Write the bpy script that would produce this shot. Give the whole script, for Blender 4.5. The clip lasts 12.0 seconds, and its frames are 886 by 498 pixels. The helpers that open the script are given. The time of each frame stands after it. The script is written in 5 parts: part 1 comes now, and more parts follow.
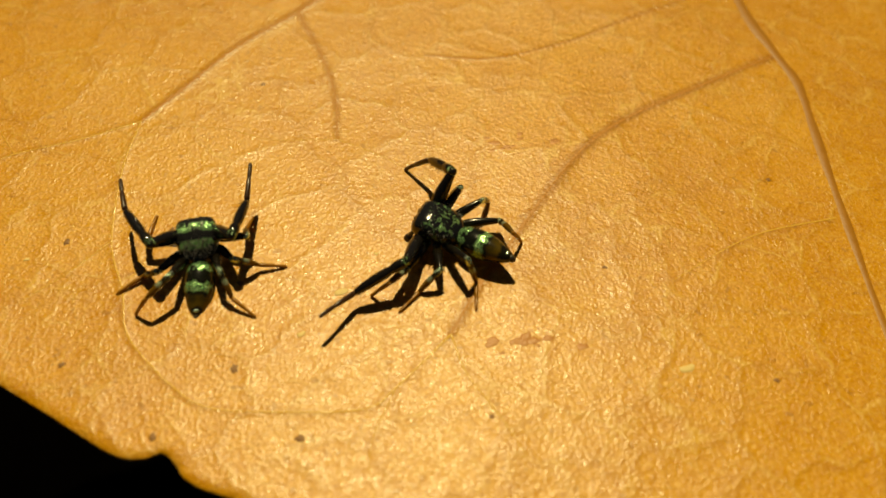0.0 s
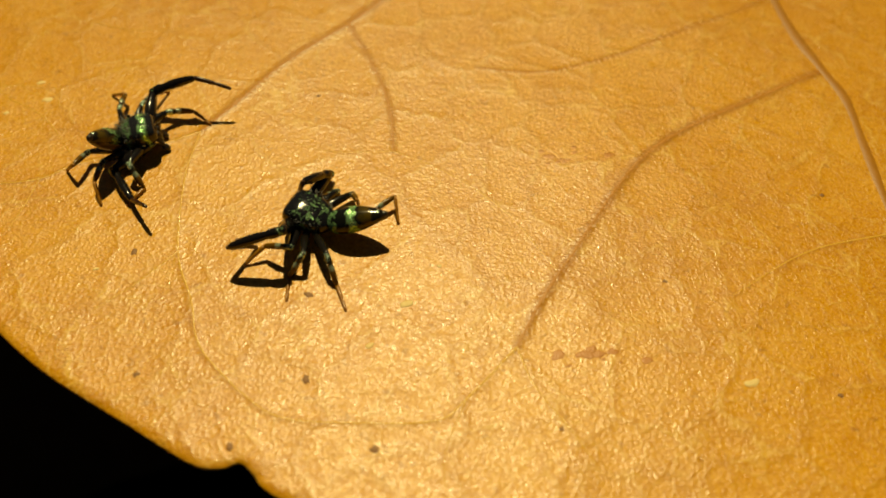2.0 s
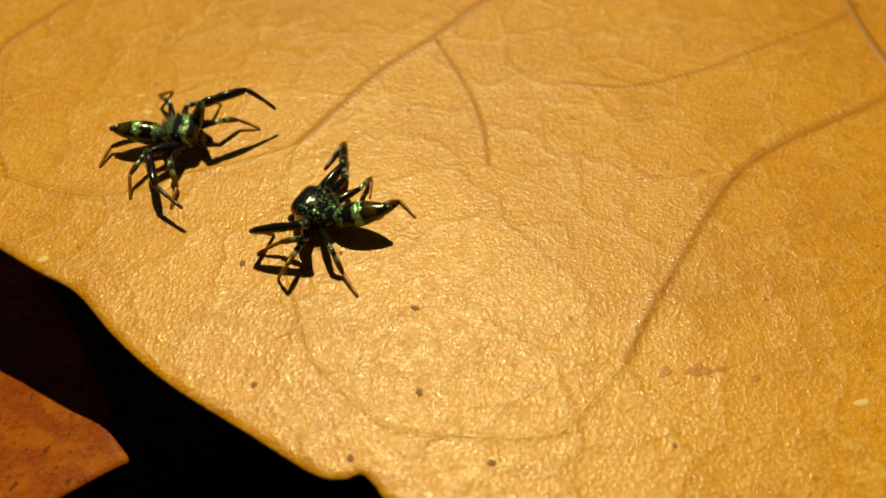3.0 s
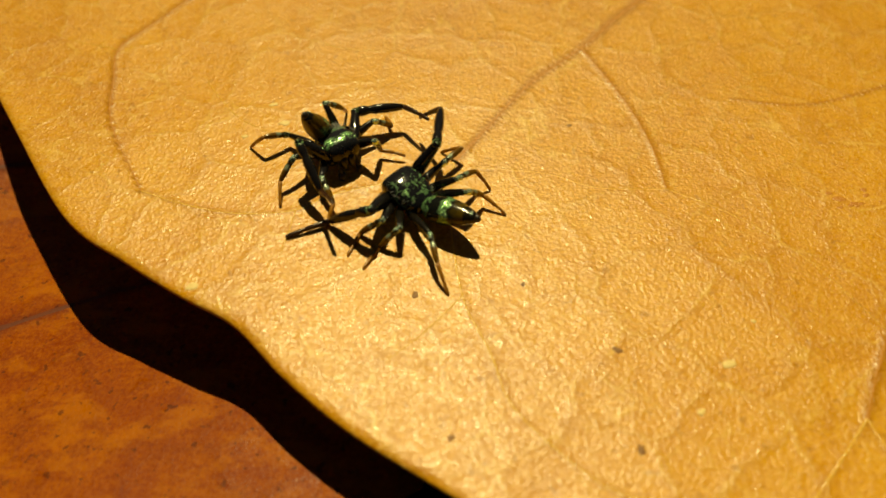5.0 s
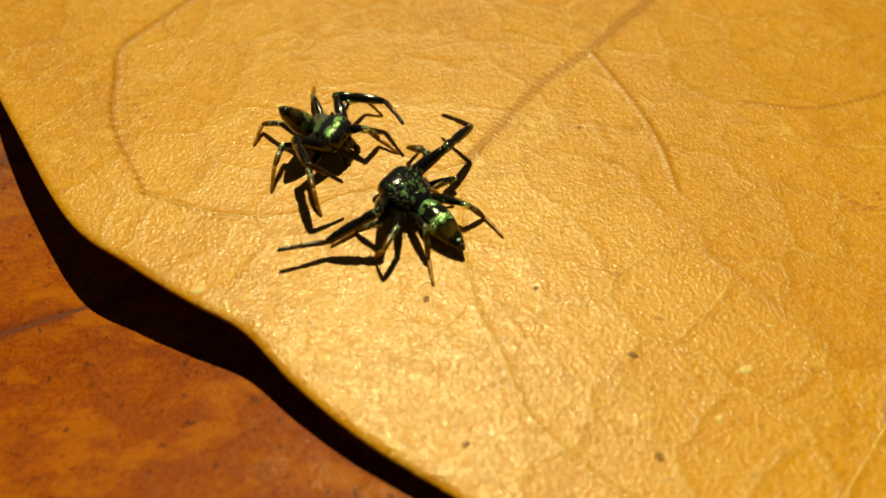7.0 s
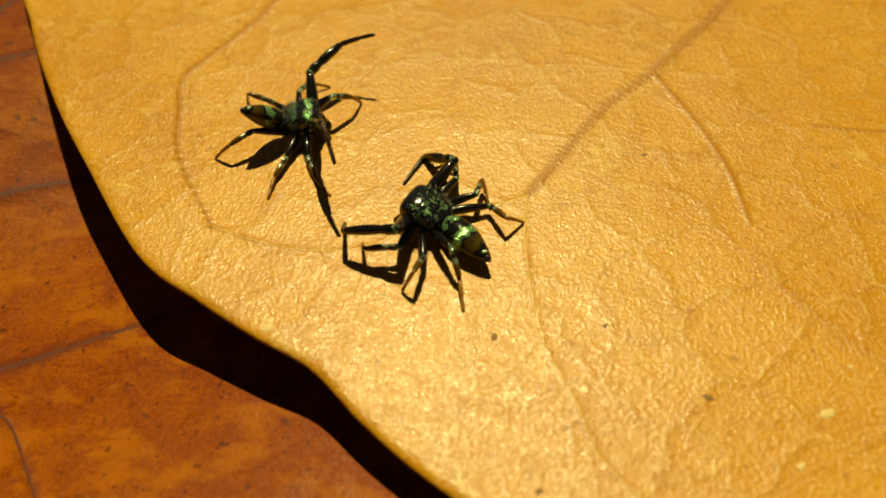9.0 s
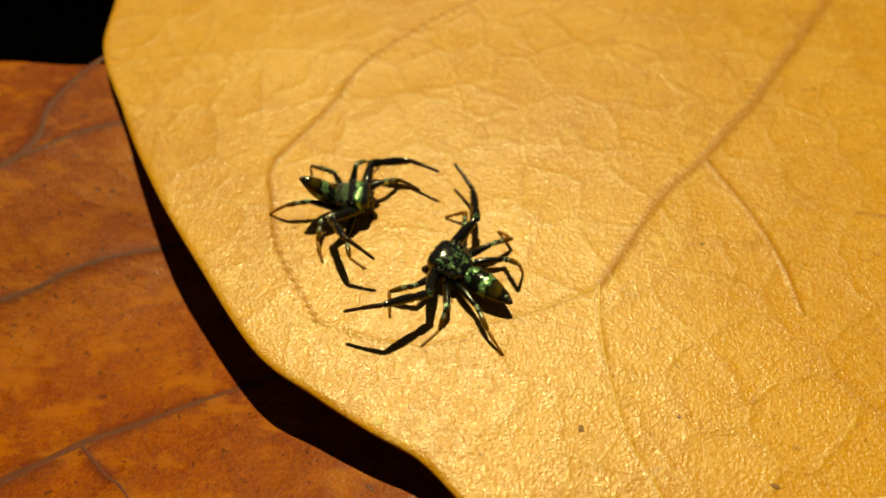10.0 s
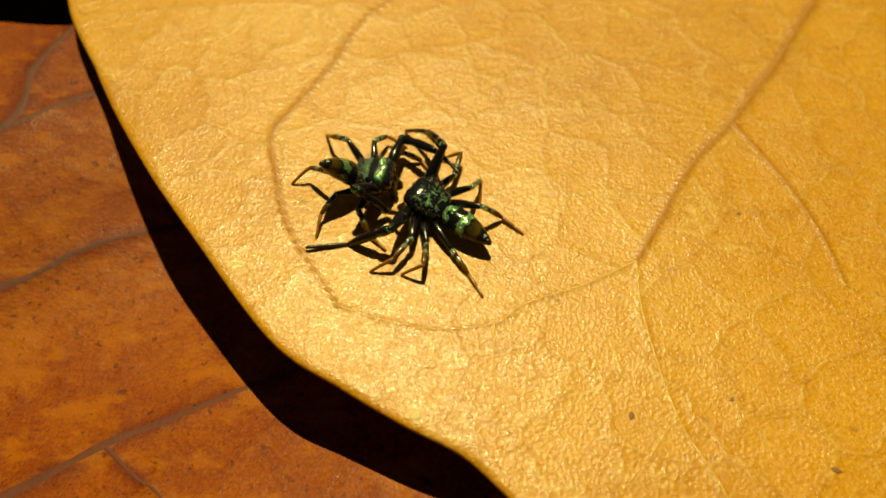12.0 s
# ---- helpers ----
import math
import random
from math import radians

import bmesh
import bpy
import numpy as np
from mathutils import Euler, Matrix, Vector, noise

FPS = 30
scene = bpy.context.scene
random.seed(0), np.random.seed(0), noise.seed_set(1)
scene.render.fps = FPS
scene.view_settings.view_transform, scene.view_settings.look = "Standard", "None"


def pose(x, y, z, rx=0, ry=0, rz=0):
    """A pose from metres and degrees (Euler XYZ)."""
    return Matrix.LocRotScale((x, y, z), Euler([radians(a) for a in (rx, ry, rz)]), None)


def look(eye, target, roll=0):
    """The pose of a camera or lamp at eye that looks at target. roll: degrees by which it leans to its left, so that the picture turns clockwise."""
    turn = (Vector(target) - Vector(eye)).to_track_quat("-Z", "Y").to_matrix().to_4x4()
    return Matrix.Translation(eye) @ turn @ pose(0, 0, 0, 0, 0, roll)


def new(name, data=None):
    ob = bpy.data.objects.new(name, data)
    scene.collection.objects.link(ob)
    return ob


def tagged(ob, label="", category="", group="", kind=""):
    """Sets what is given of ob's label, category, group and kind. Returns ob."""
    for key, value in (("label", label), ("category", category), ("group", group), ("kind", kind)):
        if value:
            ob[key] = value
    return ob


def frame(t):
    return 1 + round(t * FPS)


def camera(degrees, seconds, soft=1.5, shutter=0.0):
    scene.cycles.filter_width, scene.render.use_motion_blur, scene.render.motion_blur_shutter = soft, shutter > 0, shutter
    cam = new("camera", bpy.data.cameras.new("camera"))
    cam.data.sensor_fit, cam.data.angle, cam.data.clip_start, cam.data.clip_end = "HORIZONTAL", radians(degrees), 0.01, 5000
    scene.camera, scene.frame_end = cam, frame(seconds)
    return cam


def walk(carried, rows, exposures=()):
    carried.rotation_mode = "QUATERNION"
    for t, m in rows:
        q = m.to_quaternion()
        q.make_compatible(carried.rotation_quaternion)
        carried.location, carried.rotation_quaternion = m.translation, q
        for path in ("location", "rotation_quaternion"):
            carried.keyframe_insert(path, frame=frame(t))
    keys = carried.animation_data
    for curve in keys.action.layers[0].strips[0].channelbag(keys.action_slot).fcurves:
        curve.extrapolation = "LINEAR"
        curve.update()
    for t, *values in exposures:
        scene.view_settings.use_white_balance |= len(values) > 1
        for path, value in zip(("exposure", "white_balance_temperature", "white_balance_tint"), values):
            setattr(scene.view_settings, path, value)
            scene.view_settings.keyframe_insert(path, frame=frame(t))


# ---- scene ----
# ---------------------------------------------------------------- camera
cam = camera(62, 12.0, soft=1.7)
cam.data.dof.use_dof = True           # close-up lens: sharp at the spiders, soft far off
cam.data.dof.focus_distance, cam.data.dof.aperture_fstop = 0.0425, 38
walk(cam, [
    (0, look((0.00005, -0.02272, 0.03233), (0.00047, 0.00271, 0), 2.78)),
    (0.5, look((0.00013, -0.02283, 0.03171), (0.00049, 0.00211, 0), 2.66)),
    (1, look((-0.00055, -0.02333, 0.03233), (-0.00004, 0.00194, 0), 2.95)),
    (1.5, look((-0.00108, -0.02303, 0.03281), (-0.00069, 0.00256, 0), 2.81)),
    (2, look((-0.00336, -0.02270, 0.03297), (-0.00303, 0.00344, 0), 3.08)),
    (2.5, look((-0.00681, -0.02255, 0.03374), (-0.00703, 0.00461, 0), 2.58)),
    (3, look((-0.00815, -0.02277, 0.03373), (-0.00890, 0.00415, 0), 1.93)),
    (3.5, look((-0.01092, -0.02306, 0.03389), (-0.01179, 0.00440, 0), 2.12)),
    (3.7, look((-0.01382, -0.02293, 0.03295), (-0.01499, 0.00374, 0), 1.67)),
    (5.3, look((-0.01847, -0.01911, 0.03025), (-0.01924, 0.00606, 0), 2.91)),
    (5.5, look((-0.01857, -0.01892, 0.03009), (-0.01943, 0.00615, 0), 2.76)),
    (6, look((-0.01843, -0.01906, 0.02968), (-0.01922, 0.00566, 0), 2.82)),
    (6.5, look((-0.01812, -0.01930, 0.02985), (-0.01880, 0.00551, 0), 2.94)),
    (6.7, look((-0.01867, -0.01959, 0.02976), (-0.01902, 0.00539, 0), 3.69)),
    (8.3, look((-0.02019, -0.01782, 0.03071), (-0.02212, 0.00765, 0), 0.84)),
    (8.5, look((-0.02092, -0.01788, 0.03070), (-0.02309, 0.00764, 0), 0.54)),
    (9, look((-0.02093, -0.01775, 0.03082), (-0.02336, 0.00766, 0), -0.01)),
    (9.5, look((-0.02174, -0.01685, 0.03539), (-0.02450, 0.01200, 0), -0.39)),
    (10, look((-0.02624, -0.01604, 0.03809), (-0.02905, 0.01431, 0), -0.27)),
    (10.5, look((-0.02873, -0.01427, 0.03713), (-0.02966, 0.01296, 0), 1.73)),
    (11, look((-0.03011, -0.01362, 0.03653), (-0.03052, 0.01215, 0), 2.45)),
    (11.5, look((-0.03126, -0.01362, 0.03591), (-0.03109, 0.01201, 0), 3.45)),
    (12, look((-0.03112, -0.01325, 0.03580), (-0.03048, 0.01230, 0), 4.16)),
], exposures=[(0, -0.45, 7800, 13), (1.6, -0.45, 7800, 13), (2.7, -0.51, 7800, 13), (3.7, -0.51, 7800, 12), (5.5, -0.28, 7800, 7), (8.5, -0.32, 7800, 4), (12, -0.25, 7800, 2)])

# ---------------------------------------------------------------- light
SUN_HEIGHT, SUN_TURN = 62, -6   # degrees above the horizon; degrees east of +y
world = bpy.data.worlds.new("sky")
scene.world = world
world.use_nodes = True
wn = world.node_tree
sky = wn.nodes.new("ShaderNodeTexSky")
sky.sky_type, sky.sun_disc = "NISHITA", False
sky.sun_elevation, sky.sun_rotation = radians(SUN_HEIGHT), radians(SUN_TURN)
wn.nodes["Background"].inputs["Strength"].default_value = 0.009   # most of the sky is screened off
wn.links.new(sky.outputs["Color"], wn.nodes["Background"].inputs["Color"])
sun = new("sun", bpy.data.lights.new("sun", "SUN"))
sun.data.energy, sun.data.angle, sun.data.color = 5.0, radians(0.53), (1.0, 0.935, 0.53)
sun.matrix_world = look((0.5 * math.sin(radians(SUN_TURN)), 0.5, 0.5 * math.tan(radians(SUN_HEIGHT))), (0, 0, 0))

# ---------------------------------------------------------------- materials
MM = 0.001   # meshes are drawn in millimetres


class Paint:
    """A small builder for node materials, on object coordinates in millimetres."""

    def __init__(self, name, rough=0.5, metal=0.0, spec=0.5):
        self.mat = bpy.data.materials.new(name)
        self.mat.use_nodes = True
        self.tree = self.mat.node_tree
        self.bsdf = self.tree.nodes["Principled BSDF"]
        self.bsdf.inputs["Roughness"].default_value = rough
        self.bsdf.inputs["Metallic"].default_value = metal
        self.bsdf.inputs["Specular IOR Level"].default_value = spec
        coord = self.node("ShaderNodeTexCoord")
        self.place = self.node("ShaderNodeMapping")
        self.place.inputs["Scale"].default_value = (1000, 1000, 1000)
        self.link(coord.outputs["Object"], self.place.inputs["Vector"])
        self.at = self.place.outputs["Vector"]

    def node(self, kind):
        return self.tree.nodes.new(kind)

    def link(self, a, b):
        self.tree.links.new(a, b)

    def noise(self, scale, detail=4.0, rough=0.55, at=None, squash=(1, 1, 1)):
        n = self.node("ShaderNodeTexNoise")
        n.inputs["Scale"].default_value, n.inputs["Detail"].default_value, n.inputs["Roughness"].default_value = scale, detail, rough
        source = at or self.at
        if squash != (1, 1, 1):
            m = self.node("ShaderNodeMapping")
            m.inputs["Scale"].default_value = squash
            self.link(source, m.inputs["Vector"])
            source = m.outputs["Vector"]
        self.link(source, n.inputs["Vector"])
        return n.outputs["Fac"]

    def warped(self, scale, amount):
        n = self.node("ShaderNodeTexNoise")
        n.inputs["Scale"].default_value, n.inputs["Detail"].default_value = scale, 3
        self.link(self.at, n.inputs["Vector"])
        v = self.node("ShaderNodeVectorMath")
        v.operation = "MULTIPLY_ADD"
        self.link(n.outputs["Color"], v.inputs[0])
        v.inputs[1].default_value = (amount,) * 3
        self.link(self.at, v.inputs[2])
        return v.outputs[0]

    def cells(self, scale, at=None, feature="DISTANCE_TO_EDGE"):
        n = self.node("ShaderNodeTexVoronoi")
        n.feature = feature
        n.inputs["Scale"].default_value = scale
        self.link(at or self.at, n.inputs["Vector"])
        return n.outputs["Distance"]

    def ramp(self, source, stops):
        r = self.node("ShaderNodeValToRGB")
        ramp = r.color_ramp
        while len(ramp.elements) < len(stops):
            ramp.elements.new(0.5)
        for e, (p, c) in zip(ramp.elements, stops):
            e.position = p
            e.color = (*c, 1) if isinstance(c, tuple) else (c, c, c, 1)
        self.link(source, r.inputs["Fac"])
        return r.outputs["Color"]

    def mix(self, fac, a, b, blend="MIX"):
        m = self.node("ShaderNodeMix")
        m.data_type, m.blend_type = "RGBA", blend
        for value, socket in ((fac, m.inputs[0]), (a, m.inputs[6]), (b, m.inputs[7])):
            if isinstance(value, (int, float)):
                socket.default_value = value
            elif isinstance(value, tuple):
                socket.default_value = (*value, 1)
            else:
                self.link(value, socket)
        return m.outputs[2]

    def sums(self, a, b, op="ADD"):
        m = self.node("ShaderNodeMath")
        m.operation = op
        for value, socket in ((a, m.inputs[0]), (b, m.inputs[1])):
            if isinstance(value, (int, float)):
                socket.default_value = value
            else:
                self.link(value, socket)
        return m.outputs[0]

    def axis(self, which):
        s = self.node("ShaderNodeSeparateXYZ")
        self.link(self.at, s.inputs[0])
        return s.outputs[which]

    def bump(self, height, millimetres, strength=1.0):
        b = self.node("ShaderNodeBump")
        b.inputs["Distance"].default_value, b.inputs["Strength"].default_value = millimetres * MM, strength
        self.link(height, b.inputs["Height"])
        old = self.bsdf.inputs["Normal"]
        if old.links:
            self.link(old.links[0].from_socket, b.inputs["Normal"])
        self.link(b.outputs["Normal"], old)
        return self

    def colour(self, source):
        if isinstance(source, tuple):
            self.bsdf.inputs["Base Color"].default_value = (*source, 1)
        else:
            self.link(source, self.bsdf.inputs["Base Color"])
        return self

    def put(self, socket, source):
        self.link(source, self.bsdf.inputs[socket])
        return self


def leaf_paint(name, pale, mid, deep, line, stain, rough, grain, spec):
    """A dry leaf: mottled ground, soft brown veins, a faint net of small ones, specks, grainy relief."""
    p = Paint(name, rough=rough, spec=spec)
    broad = p.noise(0.05, 5, 0.6)
    patch = p.noise(0.35, 5, 0.62)
    fine = p.noise(2.6, 5, 0.65)
    tone = p.ramp(broad, [(0.3, deep), (0.5, mid), (0.75, pale)])
    tone = p.mix(p.ramp(patch, [(0.42, 0.0), (0.72, 0.4)]), tone, pale)
    tone = p.mix(p.ramp(patch, [(0.22, 0.4), (0.45, 0.0)]), tone, deep)
    tone = p.mix(p.ramp(fine, [(0.33, 0.35), (0.58, 0.0)]), tone, deep)
    grit = p.noise(4.6, 3, 0.75)
    tone = p.mix(p.ramp(grit, [(0.34, 0.6), (0.5, 0.0)]), tone, deep)
    tone = p.mix(p.ramp(grit, [(0.5, 0.0), (0.66, 0.6)]), tone, pale)
    net = p.cells(0.22, p.warped(0.3, 3.0))
    small = p.cells(0.8, p.warped(0.9, 1.1))
    tone = p.mix(p.ramp(net, [(0.03, 0.16), (0.09, 0.0)]), tone, line)
    tone = p.mix(p.ramp(small, [(0.0, 0.12), (0.10, 0.0)]), tone, line)
    if spec > 0.4:   # glints on the net's ridges and grain, painted as pale colour
        glint_area = p.ramp(p.noise(0.45, 4, 0.65), [(0.42, 0.0), (0.6, 1.0)])
        ridge = p.sums(p.ramp(net, [(0.0, 0.55), (0.035, 0.0)]), p.ramp(small, [(0.0, 0.35), (0.07, 0.0)]), "MAXIMUM")
        tone = p.mix(p.sums(ridge, glint_area, "MULTIPLY"), tone, (0.80, 0.50, 0.12))
        tone = p.mix(p.ramp(p.noise(6.5, 3, 0.7, p.warped(3.0, 0.3)), [(0.57, 0.0), (0.66, 0.55)]), tone, (0.80, 0.47, 0.09))
        tone = p.mix(p.ramp(p.noise(5.0, 3, 0.7), [(0.33, 0.45), (0.42, 0.0)]), tone, (0.36, 0.125, 0.004))
    mark = p.node("ShaderNodeAttribute")
    mark.attribute_name = "vein"
    tone = p.mix(p.sums(mark.outputs["Fac"], p.ramp(p.noise(0.5, 3), [(0.3, 0.65), (0.65, 1.0)]), "MULTIPLY"), tone, line)
    dots = p.noise(1.9, 2, 0.5, p.warped(2.0, 0.5))
    tone = p.mix(p.ramp(dots, [(0.66, 0.0), (0.72, 0.4)]), tone, stain)
    if spec < 0.4:
        smear = p.noise(0.16, 5, 0.7, squash=(0.45, 1.0, 1.0))
        tone = p.mix(p.ramp(smear, [(0.5, 0.0), (0.66, 0.5)]), tone, (0.19, 0.022, 0.003))
        blot = p.noise(0.5, 5, 0.65, p.warped(0.4, 1.5), (0.5, 1.0, 1.0))
        tone = p.mix(p.ramp(blot, [(0.5, 0.0), (0.62, 0.6)]), tone, (0.41, 0.115, 0.003))
        tone = p.mix(p.ramp(p.noise(1.5, 2, 0.5), [(0.66, 0.0), (0.7, 0.6)]), tone, stain)
    p.colour(tone)
    gloss = p.sums(p.sums(p.noise(1.1, 5, 0.7), 0.4, "MULTIPLY"), p.sums(p.noise(7.0, 3, 0.7), 0.6, "MULTIPLY"))
    shine = p.ramp(gloss, [(0.38, rough - 0.15), (0.6, rough + 0.17)])
    worn = p.ramp(p.noise(0.6, 4, 0.6), [(0.4, 0.5), (0.62, 0.0)])   # smooth ridges of the net, rubbed here and there
    for edge in (p.ramp(net, [(0.0, 0.19), (0.05, 0.7)]), p.ramp(small, [(0.0, 0.22), (0.08, 0.7)])):
        shine = p.sums(shine, p.sums(edge, worn), "MINIMUM")
    p.put("Roughness", shine)
    relief = p.sums(p.ramp(net, [(0.0, 1.0), (0.12, 0.0)]), p.sums(p.ramp(small, [(0.0, 0.4), (0.16, 0.0)]), patch))
    p.bump(mark.outputs["Fac"], 0.07)
    p.bump(relief, grain * 0.4)
    p.bump(p.cells(0.22, p.warped(0.3, 3.0), "F1"), grain * 0.6)
    p.bump(p.noise(1.3, 3, 0.6, p.warped(0.8, 1.0)), grain * 0.2)
    p.bump(p.noise(4.2, 3, 0.65, p.warped(2.0, 0.25)), grain * 0.42)
    p.bump(p.cells(4.5, p.warped(3.0, 0.2), "F1"), grain * 0.4)
    p.bump(p.noise(10.0, 2, 0.6), grain * 0.4)
    return p.mat


BLADE = leaf_paint("dry_leaf", (0.70, 0.345, 0.022), (0.595, 0.254, 0.007), (0.48, 0.180, 0.004), (0.29, 0.092, 0.002), (0.24, 0.085, 0.006), 0.345, 0.05, 0.55)
UNDER = leaf_paint("brown_leaf", (0.37, 0.092, 0.002), (0.29, 0.058, 0.001), (0.18, 0.024, 0.001), (0.09, 0.010, 0.006), (0.05, 0.010, 0.003), 0.5, 0.03, 0.14)


def plain_paint(name, low, high, scale, rough, metal=0.0, grain=0.01, spec=0.5):
    p = Paint(name, rough=rough, metal=metal, spec=spec)
    p.colour(p.mix(p.noise(scale), low, high)).bump(p.noise(scale * 3), grain)
    return p.mat


VEIN = plain_paint("leaf_vein", (0.40, 0.145, 0.003), (0.50, 0.195, 0.005), 1.6, 0.46, grain=0.06, spec=0.4)
# the small veins' sheen in the sun is painted in as a pale base
FINE_VEIN_SHEEN = plain_paint("leaf_fine_vein_sheen", (0.62, 0.31, 0.03), (0.78, 0.46, 0.09), 2.4, 0.2, grain=0.05, spec=0.75)
RIB = plain_paint("leaf_midrib", (0.30, 0.115, 0.006), (0.40, 0.16, 0.008), 1.0, 0.5, grain=0.03, spec=0.4)
DARK_VEIN = plain_paint("brown_leaf_vein", (0.085, 0.018, 0.008), (0.15, 0.032, 0.010), 0.8, 0.6, grain=0.03, spec=0.3)
PALE = plain_paint("pale_fleck", (0.68, 0.44, 0.12), (0.80, 0.62, 0.30), 4, 0.6, grain=0.02)
SPOT = plain_paint("dark_fleck", (0.16, 0.07, 0.02), (0.30, 0.13, 0.03), 4, 0.6, grain=0.02)
STAIN = plain_paint("rusty_stain", (0.41, 0.135, 0.006), (0.52, 0.195, 0.008), 3, 0.42, grain=0.03)
# the deep shade below the leaves is put into this near-black colour
SHADE_SOIL = plain_paint("soil_painted_shade", (0.0003, 0.0002, 0.0002), (0.0008, 0.0006, 0.0005), 0.3, 0.95, grain=0.5, spec=0.0)
EYE = plain_paint("spider_eye", (0.004, 0.004, 0.005), (0.01, 0.01, 0.012), 3, 0.06)
FANG = plain_paint("dark_horn", (0.012, 0.01, 0.009), (0.03, 0.022, 0.016), 3, 0.3)


def shell_paint(name, bands, ground, green, scatter, rough=0.2, relief=0.034, span=None, uneven=0.5):
    """Dark cuticle with patches of metallic green scales along x: rows of (start, end, amount)."""
    p = Paint(name, rough=rough, spec=0.5)
    x = p.sums(p.axis(0), p.sums(p.sums(p.noise(1.6, 3), 0.5, "SUBTRACT"), uneven, "MULTIPLY"))
    cover = None
    for start, end, amount in bands:
        wide = 0.12
        up = p.node("ShaderNodeMapRange")
        up.interpolation_type = "SMOOTHSTEP"
        for slot, value in zip(("From Min", "From Max", "To Min", "To Max"), (start - wide, start + wide, 0.0, amount)):
            up.inputs[slot].default_value = value
        p.link(x, up.inputs["Value"])
        down = p.node("ShaderNodeMapRange")
        down.interpolation_type = "SMOOTHSTEP"
        for slot, value in zip(("From Min", "From Max", "To Min", "To Max"), (end - wide, end + wide, 1.0, 0.0)):
            down.inputs[slot].default_value = value
        p.link(x, down.inputs["Value"])
        band = p.sums(up.outputs["Result"], down.outputs["Result"], "MULTIPLY")
        cover = band if cover is None else p.sums(cover, band, "MAXIMUM")
    speck = p.ramp(p.sums(p.sums(p.noise(1.7, 2), 0.5, "MULTIPLY"), p.sums(p.noise(7.0, 4, 0.75), 0.5, "MULTIPLY")), [(0.47 - scatter, 0.0), (0.56 - scatter, 1.0)])
    mask = p.sums(cover, speck, "MULTIPLY")
    scales = p.mix(p.noise(4.0, 2), green, (green[0] * 3.0, green[1] * 1.4, green[2] * 2.6))
    if span:
        where = p.node("ShaderNodeMapRange")
        where.inputs["From Min"].default_value, where.inputs["From Max"].default_value = span
        p.link(x, where.inputs["Value"])
        x = where.outputs["Result"]
    base = p.ramp(x, ground) if len(ground) > 1 else p.mix(p.noise(6), ground[0][1], tuple(v * 2.2 for v in ground[0][1]))
    p.colour(p.mix(mask, base, scales))
    p.put("Metallic", p.sums(mask, 0.95, "MULTIPLY"))
    p.put("Roughness", p.ramp(mask, [(0.0, rough), (1.0, 0.22)]))
    p.bump(p.sums(p.noise(8.0, 2, 0.6), p.sums(p.sums(mask, 0.85, "MULTIPLY"), 0.15), "MULTIPLY"), 1.3 * relief)
    return p.mat


GREEN = (0.22, 0.74, 0.21)
HEAD_A = shell_paint("carapace_banded", [(0.48, 0.82, 1.0), (-0.5, -0.1, 0.4)], [(0, (0.008, 0.008, 0.009))], GREEN, 0.03, 0.15, 0.045)
HEAD_B = shell_paint("carapace_mottled", [(-0.85, 0.2, 1.0), (0.2, 0.75, 0.5)], [(0, (0.006, 0.006, 0.007))], GREEN, -0.065, 0.1, 0.045)
BELLY = shell_paint("abdomen_scales", [(-0.65, -0.1, 1.0), (-1.8, -1.4, 0.9)], [(0, (0.006, 0.007, 0.005)), (0.5, (0.008, 0.008, 0.005)), (0.64, (0.010, 0.009, 0.004)), (0.76, (0.060, 0.038, 0.003)), (0.84, (0.075, 0.045, 0.003)), (0.91, (0.010, 0.008, 0.004))], GREEN, 0.04, 0.15, 0.045, (0.0, -3.1), 1.1)
OCHRE = shell_paint("abdomen_ochre", [(-0.75, -0.15, 0.6)], [(0, (0.05, 0.03, 0.003))], GREEN, -0.02, 0.3)
THICK = shell_paint("leg_front", [(-0.12, 0.16, 0.8)], [(0, (0.006, 0.005, 0.005))], GREEN, -0.02, 0.12, 0.02)
UPPER = shell_paint("leg_thigh", [(0.02, 0.2, 0.9)], [(0.0, (0.05, 0.022, 0.003)), (0.5, (0.010, 0.007, 0.004)), (1.0, (0.008, 0.006, 0.004))], (0.45, 0.85, 0.5), 0.02, 0.2, 0.02)
SHIN = shell_paint("leg_olive", [(-0.16, 0.3, 1.0), (0.6, 0.9, 0.3)], [(0.0, (0.010, 0.008, 0.004)), (0.5, (0.018, 0.011, 0.003)), (1.0, (0.11, 0.05, 0.003))], (0.35, 0.82, 0.4), 0.03, 0.22, 0.02)
FOOT = plain_paint("leg_amber", (0.20, 0.075, 0.004), (0.36, 0.15, 0.010), 3, 0.32, grain=0.01)
FOOT_DARK = plain_paint("leg_front_foot", (0.018, 0.007, 0.004), (0.05, 0.017, 0.007), 3, 0.3, grain=0.01)
PEARL = plain_paint("pale_scale_spot", (0.45, 0.66, 0.48), (0.68, 0.82, 0.66), 6, 0.25, metal=0.85, grain=0.03)
HAIR = plain_paint("grey_hair", (0.10, 0.10, 0.095), (0.24, 0.235, 0.22), 6, 0.6, grain=0.02)


# ---------------------------------------------------------------- mesh helpers
def mesh_of(name, verts, faces, materials, smooth=True, slots=None):
    me = bpy.data.meshes.new(name)
    me.from_pydata([tuple(c * MM for c in v) for v in verts], [], faces)
    for m in materials:
        me.materials.append(m)
    me.polygons.foreach_set("use_smooth", [smooth] * len(me.polygons))
    if slots is not None:
        me.polygons.foreach_set("material_index", slots)
    me.validate()
    me.update()
    return me


def part(name, me, parent, label=""):
    ob = new(name, me)
    ob.parent = parent
    return tagged(ob, label)


